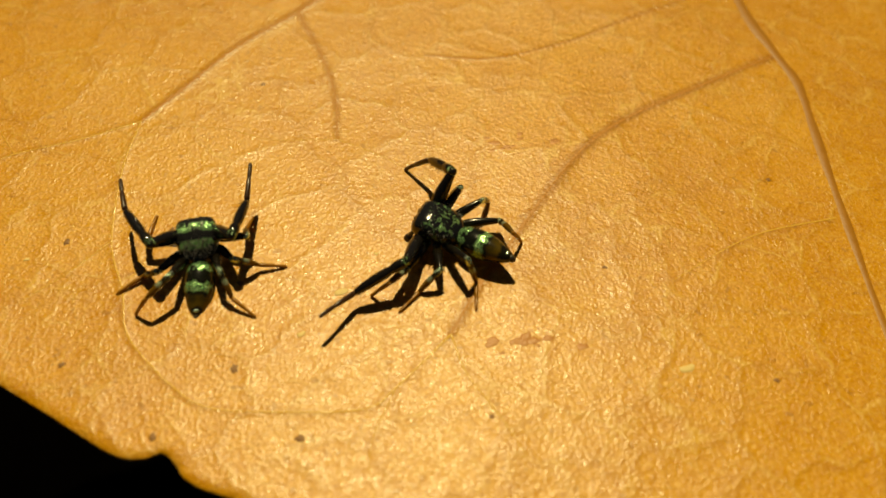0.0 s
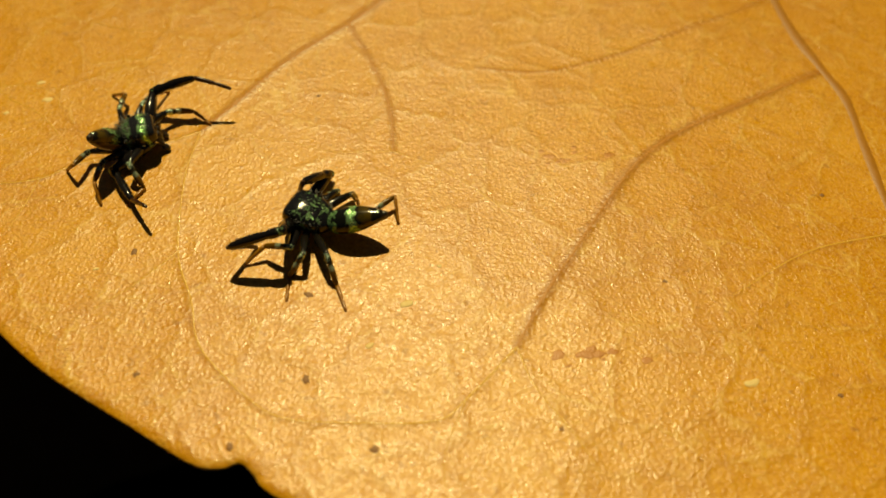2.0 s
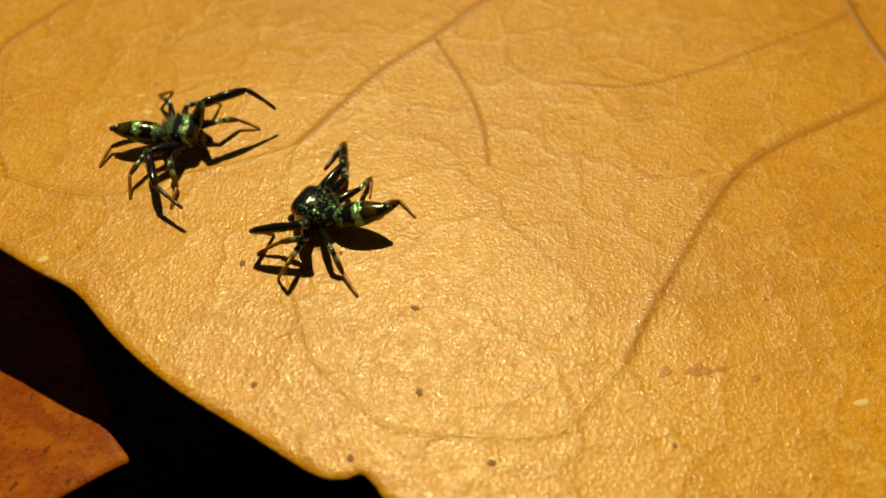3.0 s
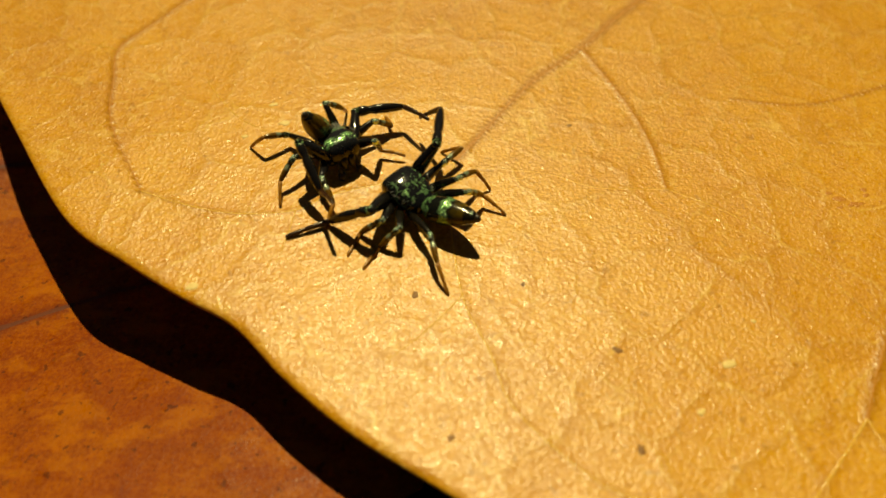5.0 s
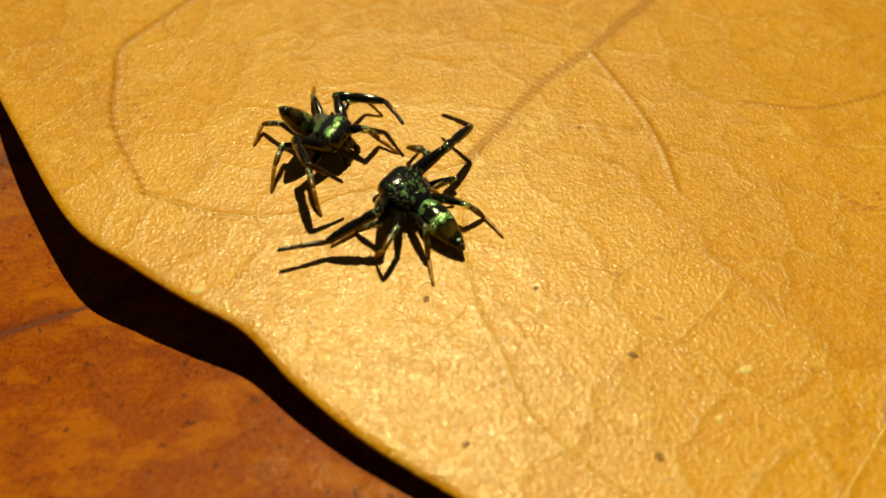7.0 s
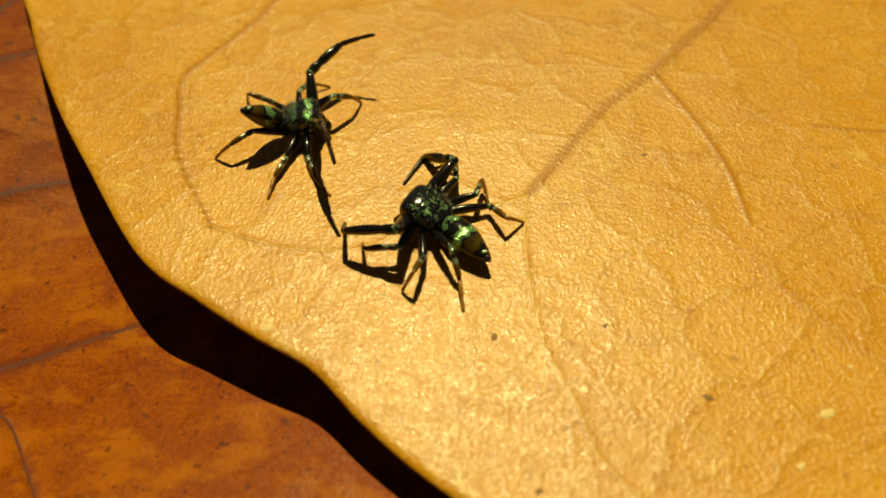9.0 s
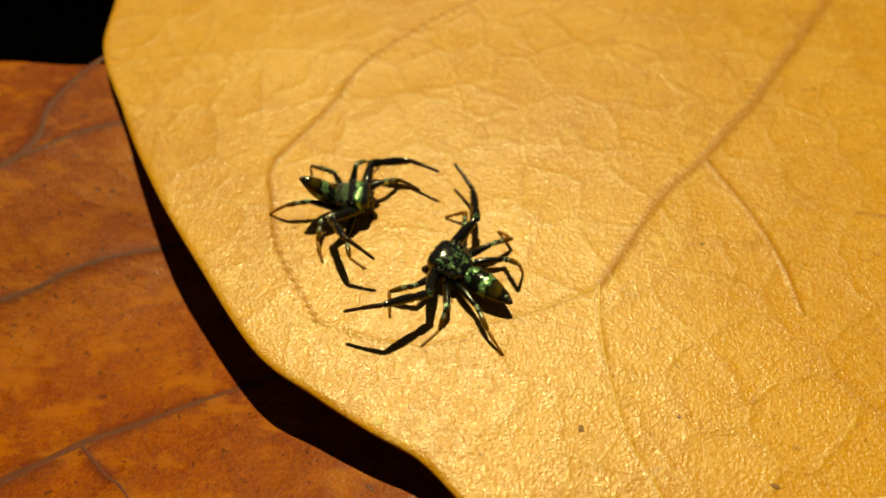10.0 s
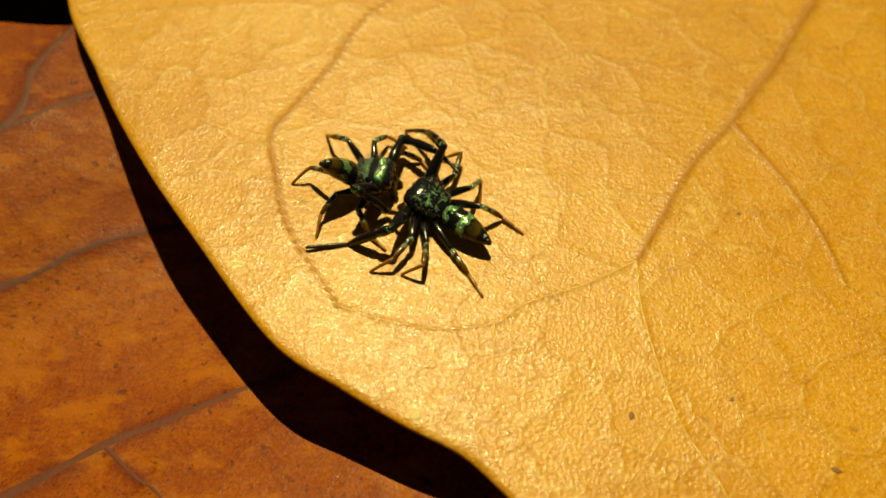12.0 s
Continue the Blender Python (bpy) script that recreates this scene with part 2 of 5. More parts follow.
def loft(rings):
    """A closed skin over rings of points with equal counts, capped at both ends."""
    n = len(rings[0])
    verts = [p for ring in rings for p in ring]
    faces = []
    for r in range(len(rings) - 1):
        for k in range(n):
            a, b = r * n + k, r * n + (k + 1) % n
            faces.append((a, b, b + n, a + n))
    faces.append(tuple(range(n - 1, -1, -1)))
    faces.append(tuple(range((len(rings) - 1) * n, len(rings) * n)))
    return verts, faces


def merged(pieces):
    """Several (verts, faces) as one."""
    verts, faces = [], []
    for v, f in pieces:
        base = len(verts)
        verts += v
        faces += [tuple(i + base for i in face) for face in f]
    return verts, faces


def spline(points, per=8, closed=False):
    """A smooth curve through control points (Catmull-Rom)."""
    pts = [np.array(p, float) for p in points]
    n, out = len(pts), []
    for i in range(n if closed else n - 1):
        p0 = pts[i - 1] if closed or i else 2 * pts[0] - pts[1]
        p1, p2 = pts[i], pts[(i + 1) % n]
        p3 = pts[(i + 2) % n] if closed or i + 2 < n else 2 * pts[-1] - pts[-2]
        for s in np.arange(per) / per:
            out.append(0.5 * (2 * p1 + (p2 - p0) * s + (2 * p0 - 5 * p1 + 4 * p2 - p3) * s**2 + (3 * p1 - p0 - 3 * p2 + p3) * s**3))
    if not closed:
        out.append(pts[-1])
    return np.array(out)


def ball(centre, r, rings=8, around=12, stretch=(1, 1, 1)):
    rows = []
    for i in range(rings + 1):
        a = math.pi * min(max(i / rings, 0.02), 0.98)
        rows.append([(centre[0] - math.cos(a) * r * stretch[0], centre[1] + math.sin(a) * math.cos(b) * r * stretch[1],
                      centre[2] + math.sin(a) * math.sin(b) * r * stretch[2]) for b in np.arange(around) * 2 * math.pi / around])
    return loft(rows)


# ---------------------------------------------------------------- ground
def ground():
    """Soil with its shade painted in as near black, one sheet out to the horizon, a hand's width under the leaves."""
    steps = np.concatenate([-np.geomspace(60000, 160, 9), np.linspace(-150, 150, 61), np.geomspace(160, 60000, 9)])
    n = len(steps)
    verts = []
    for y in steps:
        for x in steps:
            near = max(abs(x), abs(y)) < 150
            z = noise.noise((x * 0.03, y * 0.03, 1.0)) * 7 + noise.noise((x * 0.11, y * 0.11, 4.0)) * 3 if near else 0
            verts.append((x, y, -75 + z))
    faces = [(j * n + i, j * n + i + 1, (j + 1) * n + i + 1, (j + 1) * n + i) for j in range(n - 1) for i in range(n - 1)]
    ob = new("ground", mesh_of("ground", verts, faces, [SHADE_SOIL]))
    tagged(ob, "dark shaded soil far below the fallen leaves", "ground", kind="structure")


ground()


# ---------------------------------------------------------------- leaves
def chunks(fn, xy, size=6000):
    return np.concatenate([fn(xy[i:i + size]) for i in range(0, len(xy), size)])


class Leaf:
    """A leaf blade from its outline; height() gives its upper face in millimetres."""

    def __init__(self, outline, centre, curl, swell, dish=0.0):
        self.edge = spline(outline, 24, True)
        self.centre, self.curl, self.swell = np.array(centre, float), curl, swell
        self.coarse, self.dish, self.lines = self.edge, dish, []

    def height(self, xy):
        def some(q):
            rim = np.sqrt(((q[:, None] - self.coarse[None]) ** 2).sum(-1)).min(1)
            return self.curl * (0.4 * np.exp(-rim / 5.0) - 0.35 * np.exp(-rim / 0.2))
        z = chunks(some, xy)
        x, y = xy[:, 0], xy[:, 1]
        for k, (wave, size) in enumerate(((26.0, 0.2), (11.0, 0.10), (4.5, 0.05), (1.9, 0.014))):
            z = z + self.swell * size * np.array([noise.noise((a / wave, b / wave, 3.7 * k)) for a, b in xy])
        along_edge = (x + 3.6) * -0.58 + (y - 7.2) * 0.81 - 6
        deep, steep = self.dish * np.where(along_edge > 0, 1.06, 1.0), np.where(along_edge > 0, 0.03, 0.012)
        return z + deep * (1 - np.exp(-steep * along_edge**2 / np.maximum(deep, 0.01)))

    def marked(self, xy):
        """How much of a vein's brown lies at each place."""
        out = np.zeros(len(xy))
        for path, w0, w1, depth in self.lines:
            reach = 3.0
            near = np.nonzero(((xy > path.min(0) - reach) & (xy < path.max(0) + reach)).all(1))[0]
            for some in np.array_split(near, len(near) // 8000 + 1):
                if len(some):
                    gap = ((xy[some][:, None] - path[None]) ** 2).sum(-1)
                    width = w0 + (w1 - w0) * gap.argmin(1) / len(path)
                    out[some] = np.maximum(out[some], depth * np.exp(-gap.min(1) / (0.42 * width + 0.07) ** 2))
        return out

    def blade(self, rings, thick):
        steps = 1 - (1 - np.linspace(0.02, 1, rings)) ** 1.25
        n = len(self.edge)
        xy = (self.centre + steps[:, None, None] * (self.edge - self.centre)[None]).reshape(-1, 2)
        z = self.height(xy)
        top = np.c_[xy, z]
        verts = [tuple(v) for v in top]
        faces = [(r * n + k, r * n + (k + 1) % n, (r + 1) * n + (k + 1) % n, (r + 1) * n + k) for r in range(rings - 1) for k in range(n)]
        faces.append(tuple(range(n - 1, -1, -1)))
        # rounded rim and the lower face
        last = (rings - 1) * n
        away = (self.edge - self.centre)
        away = away / np.linalg.norm(away, axis=1)[:, None]
        for out, drop in ((0.10, 0.35), (0.0, 1.0), (-1.2, 1.0)):
            ring = self.edge + away * out * thick
            base = len(verts)
            verts += [(a, b, c - drop * thick) for (a, b), c in zip(ring, z[last:])]
            faces += [(last + k, last + (k + 1) % n, base + (k + 1) % n, base + k) for k in range(n)]
            last = base
        low = len(verts)
        verts.append((*self.centre, z[0] - thick - 0.4))
        faces += [(last + k, last + (k + 1) % n, low) for k in range(n)]
        return verts, [f[::-1] for f in faces]

    def vein(self, points, w0, w1, rise):
        """A low ridge on the blade, tapering along its way."""
        path = spline(points, 10)
        tangent = np.gradient(path, axis=0)
        tangent /= np.linalg.norm(tangent, axis=1)[:, None]
        side = np.c_[-tangent[:, 1], tangent[:, 0]]
        share = np.linspace(0, 1, len(path))
        width = (w0 + (w1 - w0) * share) * (1 + 0.16 * np.sin(share * 41.0 + points[0][0]))
        grid = []
        for u, lift in ((-1.0, -0.6), (-0.62, 0.55), (0.0, 1.0), (0.62, 0.55), (1.0, -0.6)):
            xy = path + side * (u * width / 2)[:, None]
            grid.append(np.c_[xy, self.height(xy) + lift * rise * width / w0])
        rows = [[tuple(g[i]) for g in grid] for i in range(len(path))]
        verts = [p for row in rows for p in row]
        faces = [(r * 5 + k, r * 5 + k + 1, r * 5 + k + 6, r * 5 + k + 5) for r in range(len(rows) - 1) for k in range(4)]
        return verts, [f[::-1] for f in faces]

    def fleck(self, x, y, r, seed, stretch=1.5, turn=0.3, low=0.016):
        """A small scab of uneven outline lying on the blade."""
        rng = random.Random(seed)
        shape = [1 + rng.uniform(-0.35, 0.35) for _ in range(10)]
        rows = []
        for scale, lift in ((1.0, -0.02), (0.85, low), (0.4, 1.6 * low)):
            ring = []
            for k in range(10):
                a = k * 0.6283
                u, v = math.cos(a) * r * shape[k] * stretch * scale, math.sin(a) * r * shape[k] * scale
                ring.append((x + u * math.cos(turn) - v * math.sin(turn), y + u * math.sin(turn) + v * math.cos(turn)))
            z = self.height(np.array(ring))
            rows.append([(a, b, c + lift) for (a, b), c in zip(ring, z)])
        return loft(rows)


def brown_lines(me, leaf):
    """Store the veins' brown on the blade's points."""
    co = np.zeros(len(me.vertices) * 3)
    me.vertices.foreach_get("co", co)
    layer = me.attributes.new("vein", "FLOAT", "POINT")
    layer.data.foreach_set("value", leaf.marked(co.reshape(-1, 3)[:, :2] / MM))
    return me


def upper_leaf():
    outline = [(-60.4, 36.2), (-54.9, 25.5), (-49.9, 18.0), (-45.2, 12.1), (-39.6, 5.6), (-35.5, 3.0), (-32.0, 1.1), (-28.9, -0.4),
               (-25.9, -3.0), (-22.5, -5.4), (-17.6, -8.0), (-14.3, -9.7), (-12.9, -9.9), (-12.0, -9.6), (-11.3, -10.1), (-10.6, -10.8),
               (-8.7, -11.5), (0, -13.5), (18, -15), (40, -11), (62, 2), (76, 24), (68, 48), (40, 66), (0, 72), (-36, 67), (-59, 51)]
    leaf = Leaf(outline, (8, 26), 0.5, 1.0)
    thing = new("fallen_leaf")
    tagged(thing, "dry ochre yellow fallen leaf with raised brown veins", "leaf")
    part("midrib", mesh_of("midrib", *leaf.vein([(21.5, 66), (22.4, 45), (22.8, 28.3), (23.9, 22), (24.7, 18.5), (24.5, 13.7), (24.2, 8.2), (24.0, 3.4), (23.8, -3), (23.5, -13)], 1.2, 0.4, 0.10), [RIB]), thing, "dark brown midrib")
    veins = [
        ([(23.5, 21.2), (17.9, 17.8), (13.0, 14.7), (9.8, 11.9), (7.4, 8.6), (4.8, 4.2), (2.6, 0.5), (1.0, -2.8)], 0.62, 0.42),
        ([(1.0, -2.8), (-1.6, -5.9), (-3.0, -7.1), (-6.5, -7.4), (-10.5, -7.3), (-12.9, -5.9)], 0.32, 0.22),
        ([(1.0, -2.8), (1.8, -5.0), (3.3, -7.1), (4.6, -9.2)], 0.28, 0.16),
        ([(14, 64), (6.5, 52), (0.3, 41.6), (-3.0, 36.2), (-6.4, 30.6), (-8.4, 28.0), (-10.4, 25.0), (-14.3, 20.2), (-17.0, 15.5), (-18.9, 12.2)], 1.0, 0.45),
        ([(-18.9, 12.2), (-18.9, 8.2), (-17.9, 2.5), (-16.4, -0.7), (-15.3, -3.5), (-12.9, -5.9)], 0.32, 0.24),
        ([(-17.9, 2.5), (-19.6, 0.2), (-21.4, -1.8)], 0.24, 0.14),
        ([(-18.9, 12.2), (-22.0, 10.4), (-25.6, 8.8), (-27.4, 7.4), (-30.4, 6.8), (-33.3, 7.1), (-36.2, 7.9)], 0.34, 0.22),
        ([(-27.4, 7.4), (-27.5, 5.4), (-27.7, 3.4)], 0.22, 0.12),
        ([(-10.7, 24.5), (-8.2, 19.2), (-6.9, 15.1), (-6.4, 11.3)], 0.46, 0.24),
        ([(-6.4, 11.3), (-3.0, 9.6), (0.5, 6.6), (3.4, 2.2)], 0.2, 0.12),
        ([(-6.4, 11.3), (-10.5, 11.0), (-13.5, 11.8), (-18.0, 11.9)], 0.18, 0.12),
        ([(23.2, 32), (20.5, 29.3), (13.3, 24.8), (8.7, 22.0), (3.5, 19.9), (-1.0, 20.0)], 0.42, 0.2),
        ([(23.6, 6.1), (18.2, 4.4), (13.0, 1.0)], 0.3, 0.14),
        ([(-14.0, 52), (-28, 44), (-36.6, 34.4), (-38.9, 28.3), (-41.1, 23.5), (-42.1, 20.8), (-41.2, 17.4), (-39.9, 13.4), (-36.2, 7.9)], 0.55, 0.2),
        ([(-35.3, 18.1), (-32.5, 14.8), (-29.1, 12.8), (-25.6, 8.8)], 0.2, 0.14),
        ([(-30.6, 23.7), (-27.0, 22.6), (-23.0, 22.8), (-18.0, 24.5), (-10.7, 24.5)], 0.18, 0.14),
        ([(-42.1, 20.8), (-46.0, 21.6), (-50.0, 24.0)], 0.2, 0.12),
        ([(-1.6, -5.9), (-2.6, -9.0), (-2.2, -11.5)], 0.18, 0.1),
    ]
    leaf.lines = [(spline(points, 12), w0, w1, min(max((w0 - 0.2) / 0.3, 0.1), 1.0)) for points, w0, w1 in veins]
    part("blade", brown_lines(mesh_of("blade", *leaf.blade(300, 0.35), [BLADE]), leaf), thing)
    for points, w0, w1 in veins:
        part("vein", mesh_of("vein", *leaf.vein(points, 0.5 * w0, 0.45 * w1, 0.012 if w0 > 0.4 else 0.022), [VEIN if w0 > 0.4 else FINE_VEIN_SHEEN]), thing)
    pale = [(-4.9, -0.4, 0.34), (-6.6, -3.1, 0.24), (12.8, -4.4, 0.34), (-3.2, 2.2, 0.16), (-31.5, 1.7, 0.36), (-29.5, 14.5, 0.3), (-30.6, 16.2, 0.26), (-31.6, 13.0, 0.24), (2.9, -11.9, 0.5), (-22.0, 1.0, 0.16)]
    dark = [(17.2, -4.9, 0.2), (-18.0, -5.3, 0.2), (-9.6, -5.2, 0.26), (-5.9, -8.7, 0.24), (-11.9, 16.3, 0.18), (-20.3, 2.3, 0.24), (-10.2, -0.1, 0.26), (20.3, 9.0, 0.2), (-14.8, 3.5, 0.16), (9.4, 1.8, 0.15), (3.0, -7.3, 0.14), (-12.6, -8.9, 0.25)]
    for k, (x, y, r) in enumerate(pale):
        part("fleck", mesh_of("fleck", *leaf.fleck(x, y, 0.75 * r, k), [PALE]), thing, "pale scab")
    rng = random.Random(11)
    for k in range(26):
        x, y = ((4.4, -3.3), (4.6, 11.2))[k % 2]
        x, y, r = x + rng.gauss(0, 1.0), y + rng.gauss(0, 0.45), rng.uniform(0.07, 0.28)
        part("stain", mesh_of("stain", *leaf.fleck(x, y, r, k + 90, 1.6, 0.2, 0.003), [STAIN]), thing, "rusty stain")
    for k, (x, y, r) in enumerate(dark):
        part("speck", mesh_of("speck", *leaf.fleck(x, y, 0.75 * r, k + 50, 1.3, k), [SPOT]), thing, "dark brown speck")
    return leaf


def lower_leaf():
    """A second leaf some millimetres below, drawn round its own origin."""
    outline = [(-15, 33), (-22, 31.8), (-33, 31), (-48, 24), (-58, 6), (-52, -22), (-26, -30), (2, -21), (12.6, -11.8), (17.4, -8.0), (18.5, -7.05), (17.3, -5.6), (15, -2), (9, 5), (0.5, 13), (-7, 23), (-11, 31)]
    leaf = Leaf(outline, (-18, 5), 0.6, 1.2, 3.8)
    thing = new("brown_leaf")
    tagged(thing, "russet brown fallen leaf with dark veins lying underneath", "leaf")
    veins = [
        ([(-50, -24), (-30, -13), (-15, -3.4), (-10.5, -0.3), (-7.1, 1.4), (-3.0, 3.5), (5, 7)], 1.2, 0.35),
        ([(-52, -8), (-34, 2), (-20, 9.7), (-16.3, 12.6), (-12.4, 14.7), (-4, 17.5)], 1.0, 0.35),
        ([(-48, 0), (-32, 11), (-23.2, 21.0), (-22.8, 26.7), (-21.6, 30.7), (-20.5, 33)], 1.1, 0.7),
        ([(-30, 15.5), (-22.5, 21.4), (-20.0, 23.6), (-16.9, 25.3), (-12, 27)], 0.7, 0.4),
        ([(-10.4, -0.5), (-8.2, -2.2), (-6.3, -3.4), (-3.0, -7)], 0.4, 0.2),
    ]
    leaf.lines = [(spline(points, 24), 2.4 * w0, 1.8 * w1, 0.85) for points, w0, w1 in veins]
    part("blade", brown_lines(mesh_of("blade", *leaf.blade(120, 0.35), [UNDER]), leaf), thing)
    for points, w0, w1 in veins:
        part("vein", mesh_of("vein", *leaf.vein(points, 0.8 * w0, 0.7 * w1, 0.02), [DARK_VEIN]), thing)
    return thing


upper = upper_leaf()
under = lower_leaf()


# ---------------------------------------------------------------- spiders
def ring(x, half, low, high, n=16, flat=2.4):
    """An upright oval section across x."""
    mid, tall = (low + high) / 2, (high - low) / 2
    out = []
    for k in range(n):
        a = 2 * math.pi * k / n
        c, s = math.cos(a), math.sin(a)
        out.append((x, half * math.copysign(abs(c) ** (2 / flat), c), mid + tall * math.copysign(abs(s) ** (2 / flat), s)))
    return out


def tube(rows, n=10, bow=0.0):
    """A limb segment along x from rows of (x, radius), bowed upwards a little."""
    long = rows[-1][0] - rows[0][0]
    return loft([[(x, r * math.cos(2 * math.pi * k / n), r * 1.1 * math.sin(2 * math.pi * k / n) + bow * math.sin(math.pi * (x - rows[0][0]) / long)) for k in range(n)] for x, r in rows])


def bristles(length, radius, count, long, seed):
    """Fine hairs on a limb."""
    rng, pieces = random.Random(seed), []
    for k in range(count):
        x, a = length * rng.uniform(0.1, 0.95), rng.uniform(0, 6.283)
        out = Vector((rng.uniform(0.2, 0.7), math.cos(a), math.sin(a))).normalized()
        root = Vector((x, math.cos(a) * radius * 0.8, math.sin(a) * radius * 0.8))
        tip = root + out * long * rng.uniform(0.6, 1.2)
        p, q = out.orthogonal().normalized() * 0.012, out.cross(out.orthogonal()).normalized() * 0.012
        pieces.append(([tuple(root + p), tuple(root - 0.5 * p + q), tuple(root - 0.5 * p - q), tuple(tip)], [(0, 1, 3), (1, 2, 3), (2, 0, 3)]))
    return merged(pieces)


def fuzz(count, seed):
    """Short pale-tipped hairs round the head."""
    rng, pieces = random.Random(seed), []
    for k in range(count):
        a = rng.uniform(-2.6, 2.6)
        root = Vector((1.05 * math.cos(a), 1.08 * math.sin(a), rng.uniform(1.5, 1.98)))
        out = Vector((math.cos(a), math.sin(a), rng.uniform(0.2, 1.2))).normalized()
        p, q = out.orthogonal().normalized() * 0.014, out.cross(out.orthogonal()).normalized() * 0.014
        tip = root + out * rng.uniform(0.12, 0.3)
        pieces.append(([tuple(root + p), tuple(root - 0.5 * p + q), tuple(root - 0.5 * p - q), tuple(tip)], [(0, 1, 3), (1, 2, 3), (2, 0, 3)]))
    return merged(pieces)


HIPS = {"1": (0.78, 0.82, 0.9), "2": (0.3, 0.94, 0.85), "3": (-0.22, 0.94, 0.85), "4": (-0.7, 0.78, 0.9)}
LENGTHS = {"1": (2.93, 3.16, 2.45), "2": (2.11, 1.8, 1.58), "3": (2.16, 1.7, 1.58), "4": (2.48, 1.76, 1.68)}
STOUT = {"1": (0.38, 0.275, 0.125), "2": (0.27, 0.185, 0.10), "3": (0.25, 0.17, 0.095), "4": (0.25, 0.17, 0.095)}
WAIST = (-1.15, 0.0, 1.3)


def down(count, seed, back):
    """Short lying hairs on the dome of the head, over the part behind x = back."""
    rng, pieces = random.Random(seed), []
    while len(pieces) < count:
        x, y = rng.uniform(-1.0, back), rng.uniform(-0.8, 0.8)
        if (x / 1.3) ** 2 + (y / 1.05) ** 2 > 0.8:
            continue
        root = Vector((x, y, 2.16 - 0.13 * x * x - 0.42 * abs(y) ** 2.6 - 0.02 - (0.12 * max(-x - 0.3, 0))))
        out = Vector((rng.uniform(-1.0, -0.3), rng.uniform(-0.4, 0.4), rng.uniform(0.15, 0.5))).normalized()
        p, q = out.orthogonal().normalized() * 0.016, out.cross(out.orthogonal()).normalized() * 0.016
        tip = root + out * rng.uniform(0.12, 0.24)
        pieces.append(([tuple(root + p), tuple(root - 0.5 * p + q), tuple(root - 0.5 * p - q), tuple(tip)], [(0, 1, 3), (1, 2, 3), (2, 0, 3)]))
    return merged(pieces)


def limb(pair, a, b, c):
    """The meshes of one leg, each along x from its joint: thigh; knee with shin; foot."""
    thigh, calf, toe = STOUT[pair]
    front = pair == "1"
    femur = merged([ball((0.02, 0, -0.02), 0.78 * thigh, 8, 12, (1.1, 1, 0.9)),
                    tube([(0, 0.5 * thigh), (a * 0.08, 0.72 * thigh), (a * 0.25, 0.96 * thigh), (a * 0.42, thigh), (a * 0.62, 0.92 * thigh), (a * 0.82, 0.74 * thigh), (a * 0.93, 0.66 * thigh), (a, 0.45 * thigh)], 14, 0.06),
                    bristles(a, 0.6 * thigh, 12, 0.22, 3)])
    spot = ball((0.42, 0, 0.86 * thigh), 0.4 * thigh if front else 0.5 * thigh, 6, 8, (1.2, 1, 0.6))
    shin = merged([ball((0, 0, 0), 0.98 * calf),
                   tube([(0, 0.8 * calf), (b * 0.08, 1.02 * calf), (b * 0.2, 1.04 * calf), (b * 0.27, 0.82 * calf), (b * 0.31, 0.80 * calf), (b * 0.4, 0.97 * calf), (b * 0.58, calf), (b * 0.8, 0.88 * calf), (b * 0.95, 0.68 * calf), (b, 0.45 * calf)], 14, 0.06),
                   bristles(b, 0.85 * calf, 70 if front else 18, 0.3 if front else 0.2, 5)])
    end = merged([ball((0, 0, 0), 1.1 * toe),
                  tube([(0, 1.1 * toe), (c * 0.1, 1.25 * toe), (c * 0.3, 1.12 * toe), (c * 0.52, 1.05 * toe), (c * 0.56, 0.78 * toe), (c * 0.6, 0.76 * toe), (c * 0.68, 0.92 * toe), (c * 0.9, 0.9 * toe), (c * 0.97, 0.8 * toe), (c, 0.35 * toe)], 10, 0.04),
                  ball((c * 0.985, 0, -0.02), 0.8 * toe, 6, 8), bristles(c, 0.8 * toe, 18, 0.14, 7)])
    return femur, spot, shin, end


